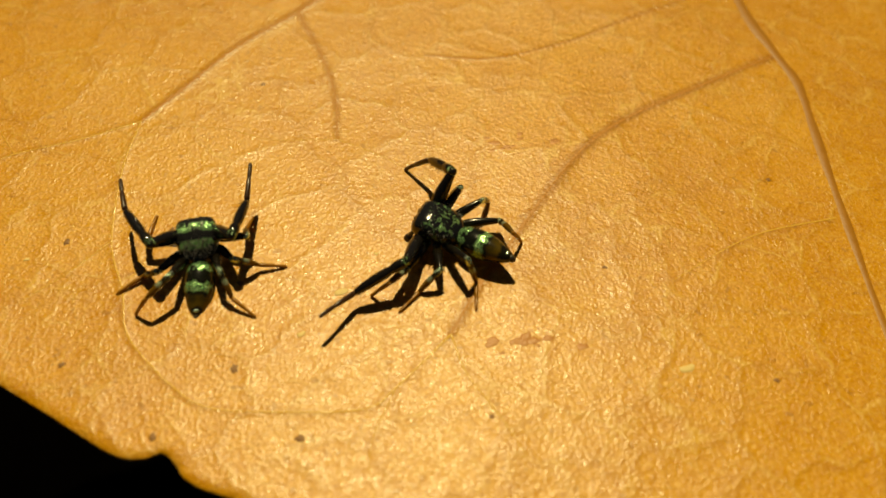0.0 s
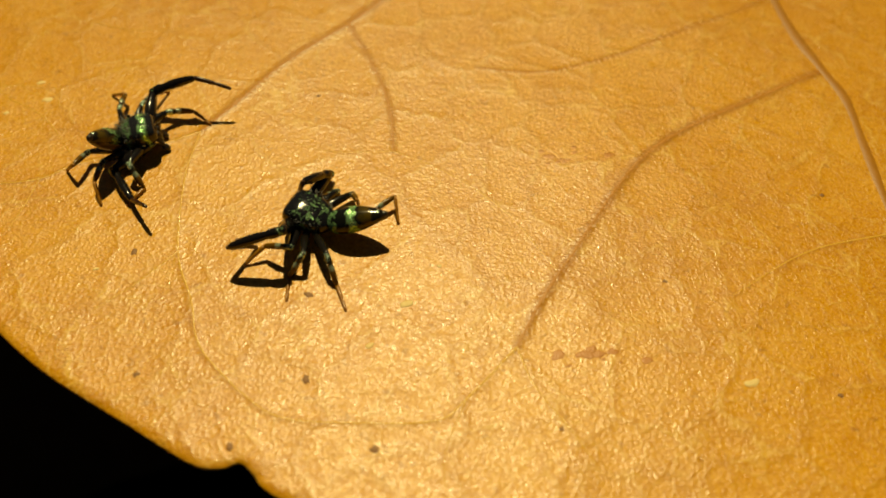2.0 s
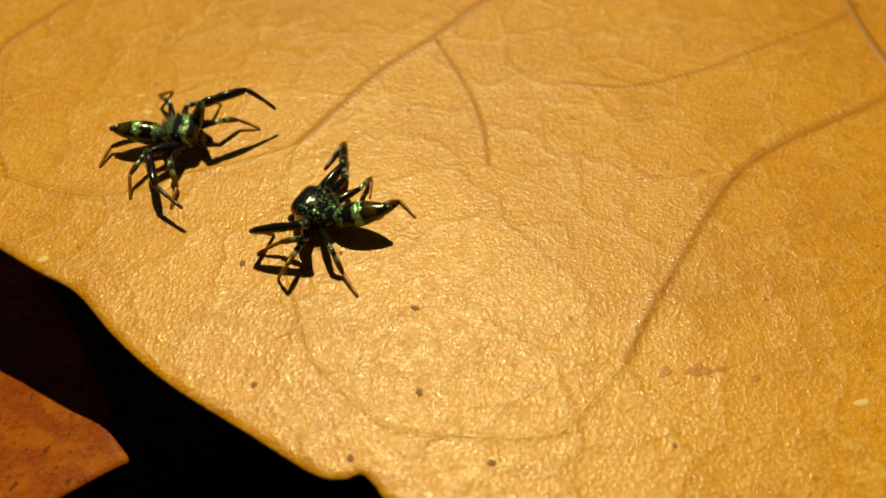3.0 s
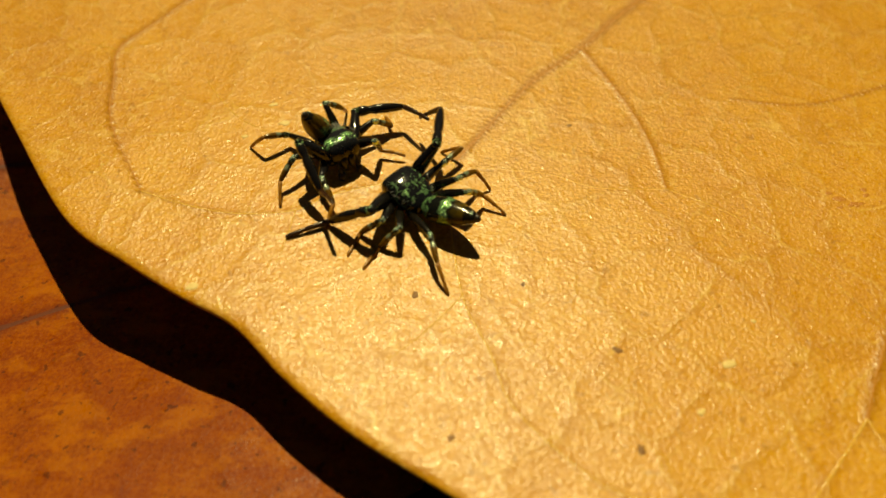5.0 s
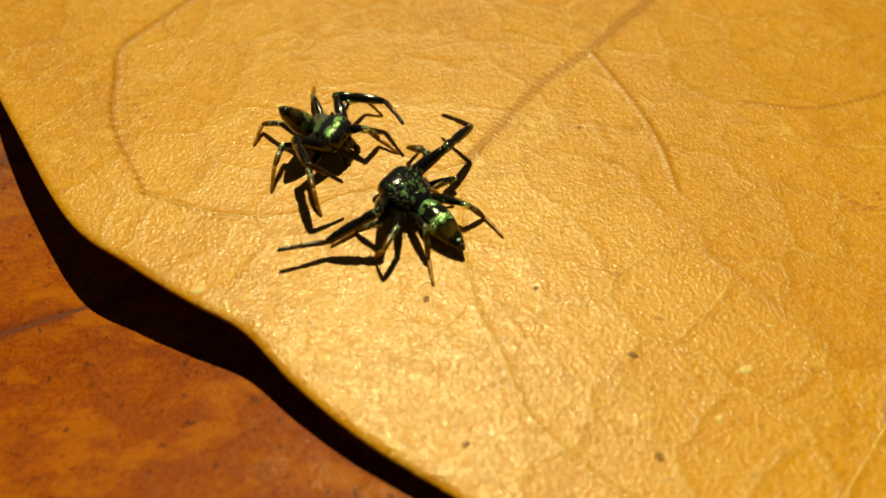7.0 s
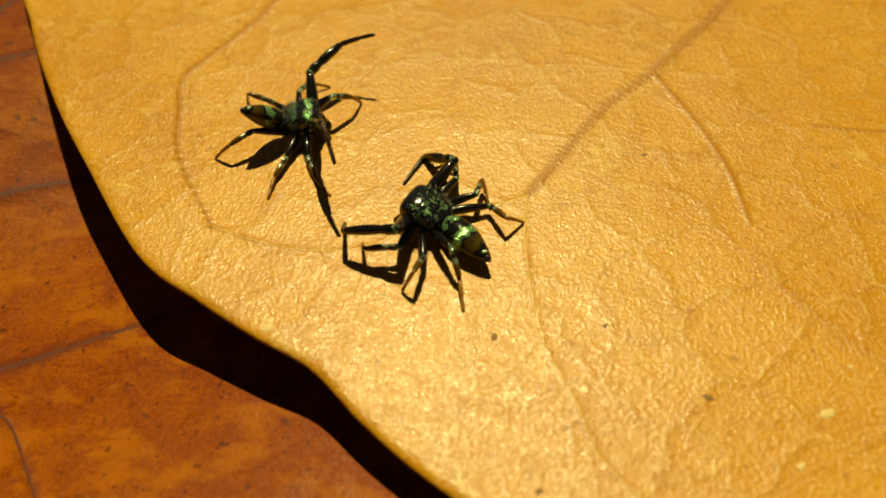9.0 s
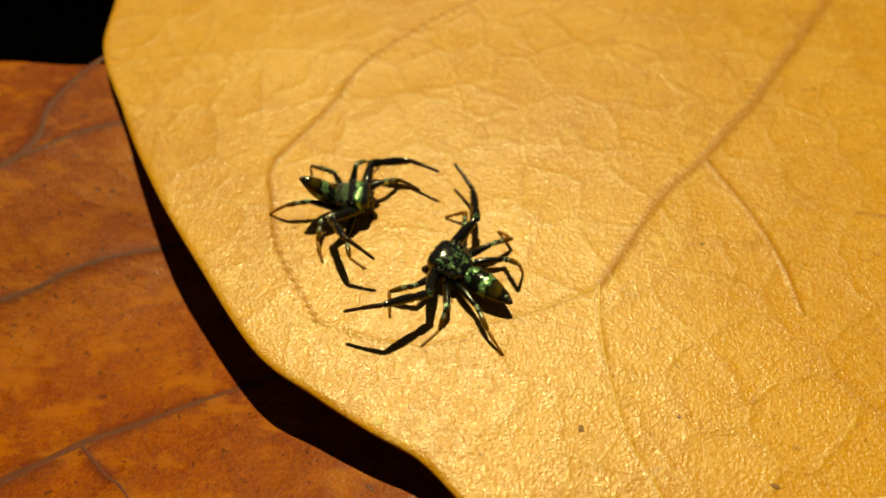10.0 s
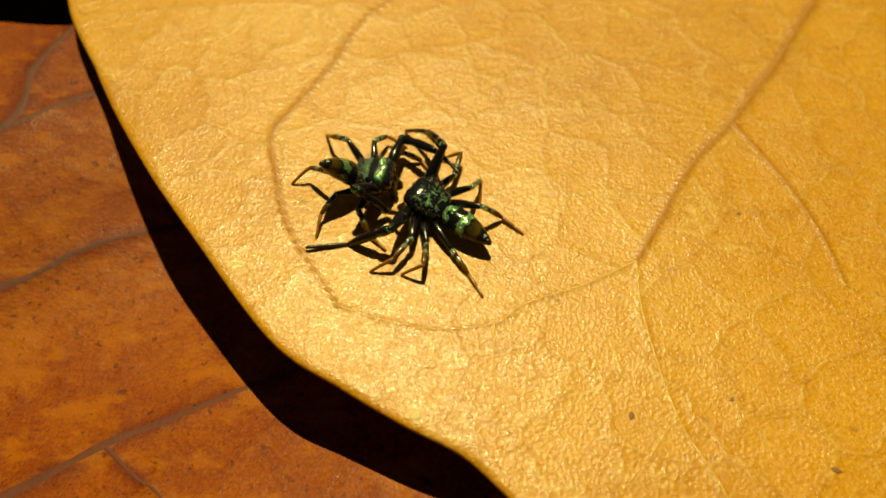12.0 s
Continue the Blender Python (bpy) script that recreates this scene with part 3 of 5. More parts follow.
def spider(head, label, size, bulk, long, hairs):
    thing = new("jumping_spider")
    tagged(thing, label, "spider", group="spiders on the leaf")
    rows = [(-1.36, 0.3, 1.12, 1.42), (-1.25, 0.5, 1.02, 1.56), (-1.05, 0.73, 0.95, 1.74), (-0.8, 0.9, 0.89, 1.90), (-0.4, 1.03, 0.84, 2.06), (0.0, 1.08, 0.82, 2.14),
            (0.4, 1.09, 0.84, 2.17), (0.75, 1.06, 0.88, 2.15), (1.0, 1.0, 0.94, 2.07), (1.18, 0.93, 1.0, 1.94), (1.28, 0.78, 1.12, 1.74), (1.31, 0.5, 1.25, 1.6)]
    skull = loft([ring(x, 1.02 * w, low - 0.1, high, 28, 2.5 + 0.5 * min(max(x + 0.6, 0), 1)) for x, w, low, high in rows])
    tufts = merged([fuzz(130, 4), down(260, 6, 0.0)]) if hairs else fuzz(160, 4)
    verts, faces = merged([skull, tufts])
    slots = [0] * len(skull[1]) + [1] * len(tufts[1])
    part("carapace", mesh_of("carapace", verts, faces, [head, HAIR], slots=slots), thing)
    for x, y, z, r in ((1.14, 0.28, 1.5, 0.25), (1.03, 0.66, 1.6, 0.15), (0.62, 0.93, 1.92, 0.075), (-0.1, 0.93, 1.93, 0.12)):
        for side in (1, -1):
            part("eye", mesh_of("eye", *ball((x, y * side, z), r, 10, 16), [EYE]), thing, "glossy black eye")
    for side in (1, -1):
        rows = [(0, 0.22), (0.12, 0.27), (0.3, 0.27), (0.55, 0.2), (0.75, 0.12), (0.85, 0.06)]
        fang = part("chelicera", mesh_of("chelicera", *tube(rows, 12), [FANG]), thing)
        fang.matrix_basis = pose(1.1 * MM, 0.24 * side * MM, 1.15 * MM, 0, 72, 0)
        palp = merged([tube([(0, 0.1), (0.15, 0.13), (0.4, 0.12), (0.5, 0.095), (0.62, 0.12), (0.8, 0.12)], 10, 0.05), ball((1.0, 0, -0.04), 0.23, 8, 12, (1.3, 1, 0.9)), bristles(1.1, 0.16, 24, 0.16, 9)])
        arm = part("pedipalp", mesh_of("pedipalp", *palp, [FANG]), thing, "short black feeler")
        arm.matrix_basis = pose(1.0 * MM, 0.5 * side * MM, 1.0 * MM, 0, 60, 12 * side)
    rows = [(0.12, 0.14, 0.12), (0.04, 0.3, 0.26), (-0.12, 0.5, 0.44), (-0.4, 0.66, 0.58), (-0.8, 0.75, 0.66), (-1.2, 0.78, 0.68), (-1.6, 0.75, 0.65), (-2.0, 0.67, 0.58), (-2.35, 0.56, 0.49), (-2.65, 0.45, 0.40), (-2.9, 0.34, 0.31), (-3.08, 0.23, 0.21)]
    body = [[(x, w * math.cos(2 * math.pi * k / 24), h * math.sin(2 * math.pi * k / 24)) for k in range(24)] for x, w, h in rows]
    verts, faces = loft(body)
    slots = []
    for f in faces:
        c = [sum(verts[i][a] for i in f) / len(f) for a in range(3)]
        slots.append(1 if c[2] < -0.3 else 0)
    belly = part("abdomen", mesh_of("abdomen", verts, faces, [BELLY, OCHRE], slots=slots), thing, "tapering green and ochre abdomen")
    part("spinneret", mesh_of("spinneret", *merged([tube([(-3.0, 0.21), (-3.12, 0.2), (-3.24, 0.15), (-3.32, 0.06)], 12), bristles(-3.3, 0.1, 8, -0.12, 8)]), [FANG]), belly)
    part("tail_spot", mesh_of("tail_spot", *ball((-2.82, 0, 0.26), 0.15, 6, 10, (0.9, 1.2, 0.6)), [PEARL]), belly, "pale green spot before the tip")
    part("waist", mesh_of("waist", *ball((-1.3, 0, 1.28), 0.2), [FANG]), thing)
    part("underside", mesh_of("underside", *ball((0.05, 0, 0.98), 0.55, 8, 12, (1.7, 1.1, 0.55)), [FOOT]), thing)
    for ob in (belly, *belly.children):
        ob.data.transform(Matrix.Scale(long, 4, (1, 0, 0)))
    for ob in thing.children_recursive:
        ob.data.transform(Matrix.Scale(size * bulk, 4))
        ob.location *= size * bulk
    limbs = {}
    for name in [side + pair for side in "LR" for pair in "1234"]:
        pair = name[1]
        a, b, c = (n * (0.3 + 0.7 * size) for n in LENGTHS[pair])
        femur, spot, shin, end = limb(pair, a, b, c)
        leg = part("leg", mesh_of("leg", *femur, [THICK if pair in "12" else UPPER]), thing)
        part("scale_spot", mesh_of("scale_spot", *spot, [PEARL]), leg, "pale shining spot at the hip")
        tibia = part("tibia", mesh_of("tibia", *shin, [THICK if pair == "1" else SHIN]), leg)
        foot = part("foot", mesh_of("foot", *end, [FOOT_DARK if pair == "1" else FOOT]), leg)
        limbs[name] = (leg, tibia, foot, (a, b, c))
    return thing, belly, limbs, size


spider_a = spider(HEAD_A, "black jumping spider with metallic green bands on a dry leaf", 0.9,
                  1.1, 1.0, True)
spider_b = spider(HEAD_B, "black jumping spider with green mottled back and long dark front legs", 1.0,
                  1.05, 1.02, False)


# ---------------------------------------------------------------- movement
def between(rows, t):
    """The values of a table at a time, easing from row to row."""
    times = [r[0] for r in rows]
    if t <= times[0]:
        return rows[0][1:]
    for a, b in zip(rows, rows[1:]):
        if t <= b[0]:
            s = (t - a[0]) / (b[0] - a[0])
            s = s * s * (3 - 2 * s)
            return [p + (q - p) * s for p, q in zip(a[1:], b[1:])]
    return rows[-1][1:]


def unwound(rows):
    """Headings without jumps of a full turn."""
    out = [list(rows[0])]
    for r in rows[1:]:
        turn = (r[3] - out[-1][3] + 180) % 360 - 180
        out.append([r[0], r[1], r[2], out[-1][3] + turn])
    return out


def along(root, tip, up):
    """A pose at root with x towards tip and z near up."""
    x = (tip - root).normalized()
    y = up.cross(x).normalized()
    m = Matrix((x, y, x.cross(y))).transposed().to_4x4()
    return Matrix.Translation(root * MM) @ m


def bent(hip, tip, lengths, knee, ankle):
    """Knee and ankle of a leg from hip to tip, as near to the wished ones as its lengths let them be."""
    a, b, c = lengths
    way, goal = (knee - hip).normalized(), (tip - hip).normalized()
    for _ in range(40):
        knee = hip + way * a
        if (tip - knee).length < 0.99 * (b + c):
            break
        way = (way * 0.93 + goal * 0.07).normalized()
    line = tip - knee
    rest = min(max(line.length, abs(b - c) + 0.05), 0.995 * (b + c))
    line.normalize()
    s = (b * b - c * c + rest * rest) / (2 * rest)
    side = ankle - knee
    side = (side - line * side.dot(line)).normalized()
    return knee, knee + line * s + side * math.sqrt(max(b * b - s * s, 0.0))


def held(rows, holds):
    """Rows with some poses reached early or kept late: pairs of (time, the pose's own time)."""
    own = {r[0]: r[1:] for r in rows}
    return sorted(tuple(r) for r in [*rows, *[(t, *own[k]) for t, k in holds if k in own]])


def resting(rows):
    """Rows of a track, raised by the height of the leaf under them."""
    high = upper.height(np.array([r[1:3] for r in rows]))
    return [(t, x, y, z + h) for (t, x, y, z), h in zip(rows, high)]


def animate(made, track, rear, low, holds):
    """Key a spider: body, tail and foot tips on the leaf; knees and ankles in the body's own space."""
    thing, belly, limbs, size = made
    track = {k: held(v, holds) for k, v in track.items()}
    body = unwound(track["body"])
    track = {k: resting(v) if k == "tail" or k in limbs else v for k, v in track.items()}
    under_it = [(r[0], h) for r, h in zip(body, upper.height(np.array([r[1:3] for r in body])))]
    keys = {ob: [] for ob in (thing, belly, *[p for leg in limbs.values() for p in leg[:3]])}
    for t in [k / 10 for k in range(121)]:
        x, y, turn = between(body, t)
        nose, rise = between(rear, t)[0], between(under_it, t)[0]

        def sit(unit):
            return pose(x * unit, y * unit, (1.1 * size - low + rise) * unit, 0, -nose, turn) @ pose(0, 0, -1.1 * size * unit)

        back = sit(1.0).inverted()
        keys[thing].append((t, sit(MM)))
        tail = back @ Vector(between(track["tail"], t))
        waist = Vector(WAIST) * size
        keys[belly].append((t, along(waist, waist + (waist - tail), Vector((0, 0, 1)))))
        for name, (leg, tibia, foot, lengths) in limbs.items():
            side = 1 if name[0] == "L" else -1
            hx, hy, hz = HIPS[name[1]]
            hip = Vector((hx, hy * side, hz)) * size
            tip = back @ (Vector(between(track[name], t)) + Vector((0, 0, 0.05)))
            knee, ankle = bent(hip, tip, lengths, Vector(between(track[name + "_knee"], t)), Vector(between(track[name + "_ankle"], t)))
            up = Vector((0.05, 0.2 * side, 1.0))
            thigh = along(hip, knee, up)
            inside = thigh.inverted()
            keys[leg].append((t, thigh))
            keys[tibia].append((t, inside @ along(knee, ankle, up)))
            keys[foot].append((t, inside @ along(ankle, tip, up)))
    for ob, rows in keys.items():
        walk(ob, rows)


def motions():
    track_a = {}
    track_a["body"] = [(0, -12.64, 1.73, 104), (1, -12.64, 1.73, 104), (1.2, -12.64, 1.73, 104), (1.5, -18.31, 8.8, 77), (2, -22.15, 10.41, 20), (2.5, -21.96, 11.11, 10), (3, -26.12, 11.44, 2), (3.5, -25.91, 11.13, 6), (5.5, -25.73, 11.72, -60), (6, -24.49, 10.91, -12), (6.5, -25.78, 11.98, -23), (8.5, -32.54, 15.68, 0), (9, -32.86, 16.08, 10), (9.5, -36, 17.59, 2), (10, -35.49, 17.23, 2), (10.5, -35.76, 17.52, -2), (11, -33.39, 15.61, -12), (11.5, -34.8, 16.72, -8), (12, -34.97, 16.71, -10)]
    track_a["tail"] = [(0, -12.14, -2.41, -0.19), (1, -12.14, -2.41, -0.19), (1.2, -12.14, -2.41, -0.19), (1.5, -19.57, 4.88, -0.91), (2, -23.51, 7.69, 3.34), (2.5, -24.17, 8.62, 3.14), (3, -30.18, 11.02, 1.6), (3.5, -29.09, 9.45, 3.05), (5.5, -26.87, 11.26, 4.04), (6, -26.89, 9.96, 3.86), (6.5, -28.09, 11.03, 3.79), (8.5, -34.4, 13.76, 3.65), (9, -35.7, 14.15, 3.23), (9.5, -38.72, 16.45, 3.72), (10, -38.6, 16.56, 3.59), (10.5, -39.86, 18.36, 1.7), (11, -36.14, 14.96, 3.77), (11.5, -37.82, 15.53, 3.37), (12, -37.96, 15.53, 3.38)]
    track_a["L1"] = [(0, -17.17, 4.59, 2.7), (1, -17.17, 4.59, 2.7), (1.2, -17.17, 4.59, 2.7), (1.5, -18.96, 15.06, 0.3), (2, -17.02, 14.22, 1.9), (2.5, -17, 13.98, 1.2), (3, -20.45, 13.85, 1.5), (3.5, -20.38, 13.79, 1.45), (5.5, -20.63, 13.53, 2), (6, -18.58, 9.19, 1.6), (6.5, -21.82, 12.85, 1.5), (8.5, -26.62, 16.24, 2.6), (9, -29.07, 21.69, 3.6), (9.5, -30.24, 20.08, 2.3), (10, -29.85, 19.49, 1.9), (10.5, -30.79, 21.11, 2.9), (11, -27.54, 18.71, 3), (11.5, -29.6, 17.02, 2), (12, -29.7, 16.45, 2)]
    track_a["L2"] = [(0, -15.87, 4.39, 0), (1, -15.87, 4.39, 0), (1.2, -15.87, 4.39, 0), (1.5, -21.87, 11.92, 0), (2, -18.37, 12.83, 0), (2.5, -18.32, 12.74, 0), (3, -21.63, 13.45, 0), (3.5, -21.6, 13.3, 0), (5.5, -21.87, 11.79, 0.4), (6, -22.24, 11.81, 0), (6.5, -21.84, 11.93, 0), (8.5, -27.8, 16.26, 0), (9, -29.77, 19.28, 0), (9.5, -31.3, 19.57, 0), (10, -31.19, 19.47, 0), (10.5, -31.55, 18.62, 0), (11, -28.98, 17.08, 0), (11.5, -31.12, 17.88, 0), (12, -31.35, 17.84, 0)]
    track_a["L3"] = [(0, -16.55, -1.03, 0), (1, -16.55, -1.03, 0), (1.2, -16.55, -1.03, 0), (1.5, -23.04, 9.65, 0), (2, -21.81, 15.79, 0), (2.5, -22.06, 16.13, 0), (3, -24.74, 15.6, 0), (3.5, -24.69, 15.33, 0), (5.5, -23.15, 15.74, 0), (6, -22.63, 15.36, 0), (6.5, -22.97, 15.06, 0), (8.5, -30.02, 19.97, 0), (9, -32.11, 20.8, 0), (9.5, -34.3, 22.1, 0), (10, -34.31, 21.57, 0), (10.5, -33.87, 21.65, 0), (11, -31.81, 19.72, 0), (11.5, -33.33, 21.08, 0), (12, -33.14, 20.32, 0)]
    track_a["L4"] = [(0, -15.22, -2.32, 0), (1, -15.22, -2.32, 0), (1.2, -15.22, -2.32, 0), (1.5, -21.1, 3.9, 0), (2, -25.4, 15.14, 0), (2.5, -25.41, 15.58, 0), (3, -28.37, 16.7, 0), (3.5, -28.26, 16.51, 0), (5.5, -25.42, 15.71, 0), (6, -25.46, 15.74, 0), (6.5, -27.66, 17.68, 0), (8.5, -34.53, 21.13, 0), (9, -37.29, 19.14, 0), (9.5, -39.49, 21.79, 0), (10, -39.25, 20.85, 0), (10.5, -38.83, 20.57, 0), (11, -36.03, 18.66, 0), (11.5, -38.58, 21.2, 0), (12, -38.51, 21.05, 0)]
    track_a["R1"] = [(0, -10.41, 6.14, 2.7), (1, -10.41, 6.14, 2.7), (1.2, -10.41, 6.14, 2.7), (1.5, -11.36, 9.86, 1.5), (2, -19.79, 4.35, 1.5), (2.5, -20.01, 4.8, 1.2), (3, -24.21, 5.03, 1.3), (3.5, -24.15, 4.88, 1.3), (5.5, -25.02, 5.97, 2.8), (6, -21.56, 4.53, 2), (6.5, -24.3, 7.91, 1.8), (8.5, -30.63, 9.34, 1.8), (9, -29.31, 9.87, 3.6), (9.5, -33.39, 11.67, 2.1), (10, -33.09, 11.49, 1.9), (10.5, -35.14, 11.32, 3.3), (11, -33.47, 10.26, 3), (11.5, -32.72, 12.4, 2.8), (12, -32.77, 13.22, 1.8)]
    track_a["R2"] = [(0, -10.4, 4.57, 0), (1, -10.4, 4.57, 0), (1.2, -10.4, 4.57, 0), (1.5, -13.56, 8.25, 0), (2, -21.65, 5.62, 0), (2.5, -21.13, 5.9, 0), (3, -25.47, 6, 0), (3.5, -25.4, 5.94, 0), (5.5, -25.53, 6.3, 0), (6, -25.5, 6.27, 0), (6.5, -25.53, 6.5, 0), (8.5, -31.24, 11.03, 0), (9, -30.18, 10.88, 0), (9.5, -33.97, 12.25, 0), (10, -33.88, 12.11, 0), (10.5, -33.94, 12.57, 0), (11, -33.06, 11.32, 0), (11.5, -33.81, 11.74, 0), (12, -33.85, 11.83, 0)]
    track_a["R3"] = [(0, -8.01, 1.12, 0), (1, -8.01, 1.12, 0), (1.2, -8.01, 1.12, 0), (1.5, -14.39, 5.4, 0), (2, -23.12, 5.53, 0), (2.5, -23.13, 5.54, 0), (3, -28.11, 6.6, 0), (3.5, -27.99, 6.52, 0), (5.5, -28.34, 7.66, 0), (6, -26.71, 6.76, 0), (6.5, -28.34, 8.24, 0), (8.5, -35.33, 10.77, 0), (9, -33.66, 10.19, 0), (9.5, -36.76, 12.52, 0), (10, -36.71, 12.38, 0), (10.5, -37.13, 12.82, 0), (11, -35.33, 10.96, 0), (11.5, -38.07, 12.55, 0), (12, -38.04, 12.48, 0)]
    track_a["R4"] = [(0, -9.1, -2.2, 0), (1, -9.1, -2.2, 0), (1.2, -9.1, -2.2, 0), (1.5, -17.21, 3.45, 0), (2, -25.99, 8.12, 0), (2.5, -26.22, 8.1, 0), (3, -30.84, 9.06, 0), (3.5, -30.76, 8.97, 0), (5.5, -31.07, 12.61, 0), (6, -29.8, 11.74, 0), (6.5, -30.08, 11.72, 0), (8.5, -37.51, 15.2, 0), (9, -37.61, 13.23, 0), (9.5, -41.37, 16.4, 0), (10, -41.14, 16.22, 0), (10.5, -41.03, 16.19, 0), (11, -38.65, 15.74, 0), (11.5, -40.12, 16.65, 0), (12, -40.12, 16.62, 0)]
    track_a["L1_knee"] = [(0, -0.43, 1.93, 2.98), (1.2, -0.43, 1.93, 2.98), (1.5, 2.67, 2.61, 0.62), (2, 1.44, 3.28, 1.46), (2.5, 0.69, 3.45, 1.05), (3, 1.96, 0.36, 3.19), (3.5, 0.99, 3.44, 0.89), (5.5, -1.62, 1.84, 1.7), (6.5, -1.06, 2.77, 1.21), (8.5, 1.85, 0.7, 3.28), (9, 0.67, 3.04, 2.26), (9.5, 0.92, 3.29, 1.74), (10, 0.9, 3.44, 1.06), (10.5, 0.52, 3.3, 1.71), (11, 0.6, 3.45, 1.04), (11.5, 0.65, 3.44, 1.14), (12, 0.79, 3.43, 1.19)]
    track_a["L1_ankle"] = [(0, 2.06, 3.15, 2.01), (1.2, 2.06, 3.15, 2.01), (1.5, 4.73, 4.12, -0.85), (2, 4.25, 2.7, 2.12), (2.5, 3.58, 3.18, 1.54), (3, 4.42, 1.95, 2.96), (3.5, 3.89, 3.27, 1.38), (5.5, -1.11, 4.73, 1.57), (6.5, 1.66, 3.88, 1.08), (8.5, 4.65, 0.17, 4.01), (9, 2.71, 5.12, 2.68), (9.5, 3.86, 3.24, 1.81), (10, 3.8, 3.2, 1.51), (10.5, 2.92, 3.17, 3.41), (11, 3.05, 4.68, 2.09), (11.5, 3.34, 2.38, 1.7), (12, 3.37, 2.09, 1.61)]
    track_a["L2_knee"] = [(0, 0.7, 2.76, 0.9), (1.2, 0.7, 2.76, 0.9), (2, 1.92, 1.91, 0.72), (2.5, 1.28, 2.43, 0.19), (3, 2.18, 0.96, 1.2), (3.5, 1.86, 1.97, 0.49), (5.5, 1.66, 1.45, 2.02), (6.5, 1.94, 0.61, 1.76), (8.5, 2.05, 1.68, 0.73), (9, 1.92, 1.03, 1.81), (9.5, 2.06, 1.64, 0.91), (10, 2.01, 1.73, 0.99), (10.5, 2.02, 1.7, 1.03), (11, 1.39, 2.45, 0.9), (11.5, 1.02, 2.66, 0.68), (12, 0.87, 2.72, 0.76)]
    track_a["L2_ankle"] = [(0, 1.47, 2.89, -0.58), (1.2, 1.47, 2.89, -0.58), (2, 3.46, 2.11, 0.08), (2.5, 2.92, 2.09, 0.13), (3, 3.18, 2.03, 0.39), (3.5, 3.29, 2.61, -0.08), (5.5, 0.99, 2.23, 0.69), (6.5, 2.23, 1.53, 0.39), (8.5, 3.65, 1.22, 0.57), (9, 3.12, 1.83, 0.97), (9.5, 3.45, 2.34, 0.29), (10, 3, 2.7, 0.06), (10.5, 3.11, 2.32, -0.07), (11, 2.71, 3.1, 0.1), (11.5, 2.52, 2.82, -0.06), (12, 2.35, 2.85, -0)]
    track_a["L3_knee"] = [(0, -1.4, 2.06, 1.81), (1.2, -1.4, 2.06, 1.81), (1.5, -0.37, 2.85, 0.8), (2, 0.5, 2.66, 1.27), (2.5, -0.21, 2.65, 1.64), (3, -0.32, 2.84, 1), (3.5, 0.29, 2.42, 1.91), (6, -0.56, 2.78, 1.18), (6.5, -0.13, 2.69, 1.57), (8.5, 0.43, 2.71, 1.17), (9, -0.3, 2.84, 1.02), (9.5, -0.04, 2.73, 1.45), (10, 0.05, 2.5, 1.88), (10.5, -0.15, 2.79, 1.27), (11, -0.56, 2.43, 1.95), (11.5, -0.53, 2.52, 1.83), (12, -0.67, 2.71, 1.33)]
    track_a["L3_ankle"] = [(0, -1.25, 3.18, 0.7), (1.2, -1.25, 3.18, 0.7), (1.5, 0.67, 4.04, 0.71), (2, 1.3, 3.89, 0.68), (2.5, 0.58, 3.79, 0.86), (3, 1.23, 3.14, 1.02), (3.5, 1.43, 3.09, 1.03), (6, 0.77, 3.57, 0.88), (6.5, 0.13, 4.05, 0.81), (8.5, 1.36, 3.93, 0.79), (9, 0.19, 4.27, 0.57), (9.5, 0.66, 3.93, 0.7), (10, 0.4, 3.78, 1.03), (10.5, 0.32, 4.07, 0.47), (11, 0.3, 3.24, 0.91), (11.5, 0.33, 3.51, 0.95), (12, -0.21, 4.03, 0.59)]
    track_a["L4_knee"] = [(0, -1.93, 1.33, 2.62), (1.2, -1.93, 1.33, 2.62), (1.5, -2.38, 0.77, 2.31), (2, -0.93, 2.99, 0.97), (2.5, -1.71, 2.67, 1.36), (3, -1.36, 2.86, 1.18), (3.5, -0.95, 2.86, 1.56), (5.5, -2.25, 0.33, 2.42), (6, -1.65, 2.77, 0.81), (6.5, -2.24, 2.18, 1.55), (8.5, -1.25, 2.89, 1.23), (9, -1.98, 2.56, 0.6), (9.5, -1.97, 2.5, 1.37), (10, -1.7, 2.75, 0.88), (10.5, -1.97, 2.5, 0.26), (11, -1.92, 2.62, 0.86), (11.5, -2.28, 2.06, 1.7), (12, -2.13, 2.03, 1.97)]
    track_a["L4_ankle"] = [(0, -2.95, 2.61, 2.56), (1.2, -2.95, 2.61, 2.56), (1.5, -3.86, 1.33, 1.88), (2, -0.5, 4.56, 0.83), (2.5, -1.49, 4.22, 0.88), (3, -2.48, 4.04, 1), (3.5, -1.49, 4.29, 0.98), (5.5, -2.6, 1.63, 1.49), (6, -0.64, 4.06, 0.77), (6.5, -3.12, 3.3, 0.74), (8.5, -2.29, 4.12, 0.97), (9, -3.4, 2.76, 1.39), (9.5, -3.51, 2.96, 1.05), (10, -3.21, 2.87, 1.5), (10.5, -2.86, 2.23, 1.61), (11, -3.09, 1.87, 1.72), (11.5, -3.48, 3.08, 1.28), (12, -3.41, 2.73, 1.24)]
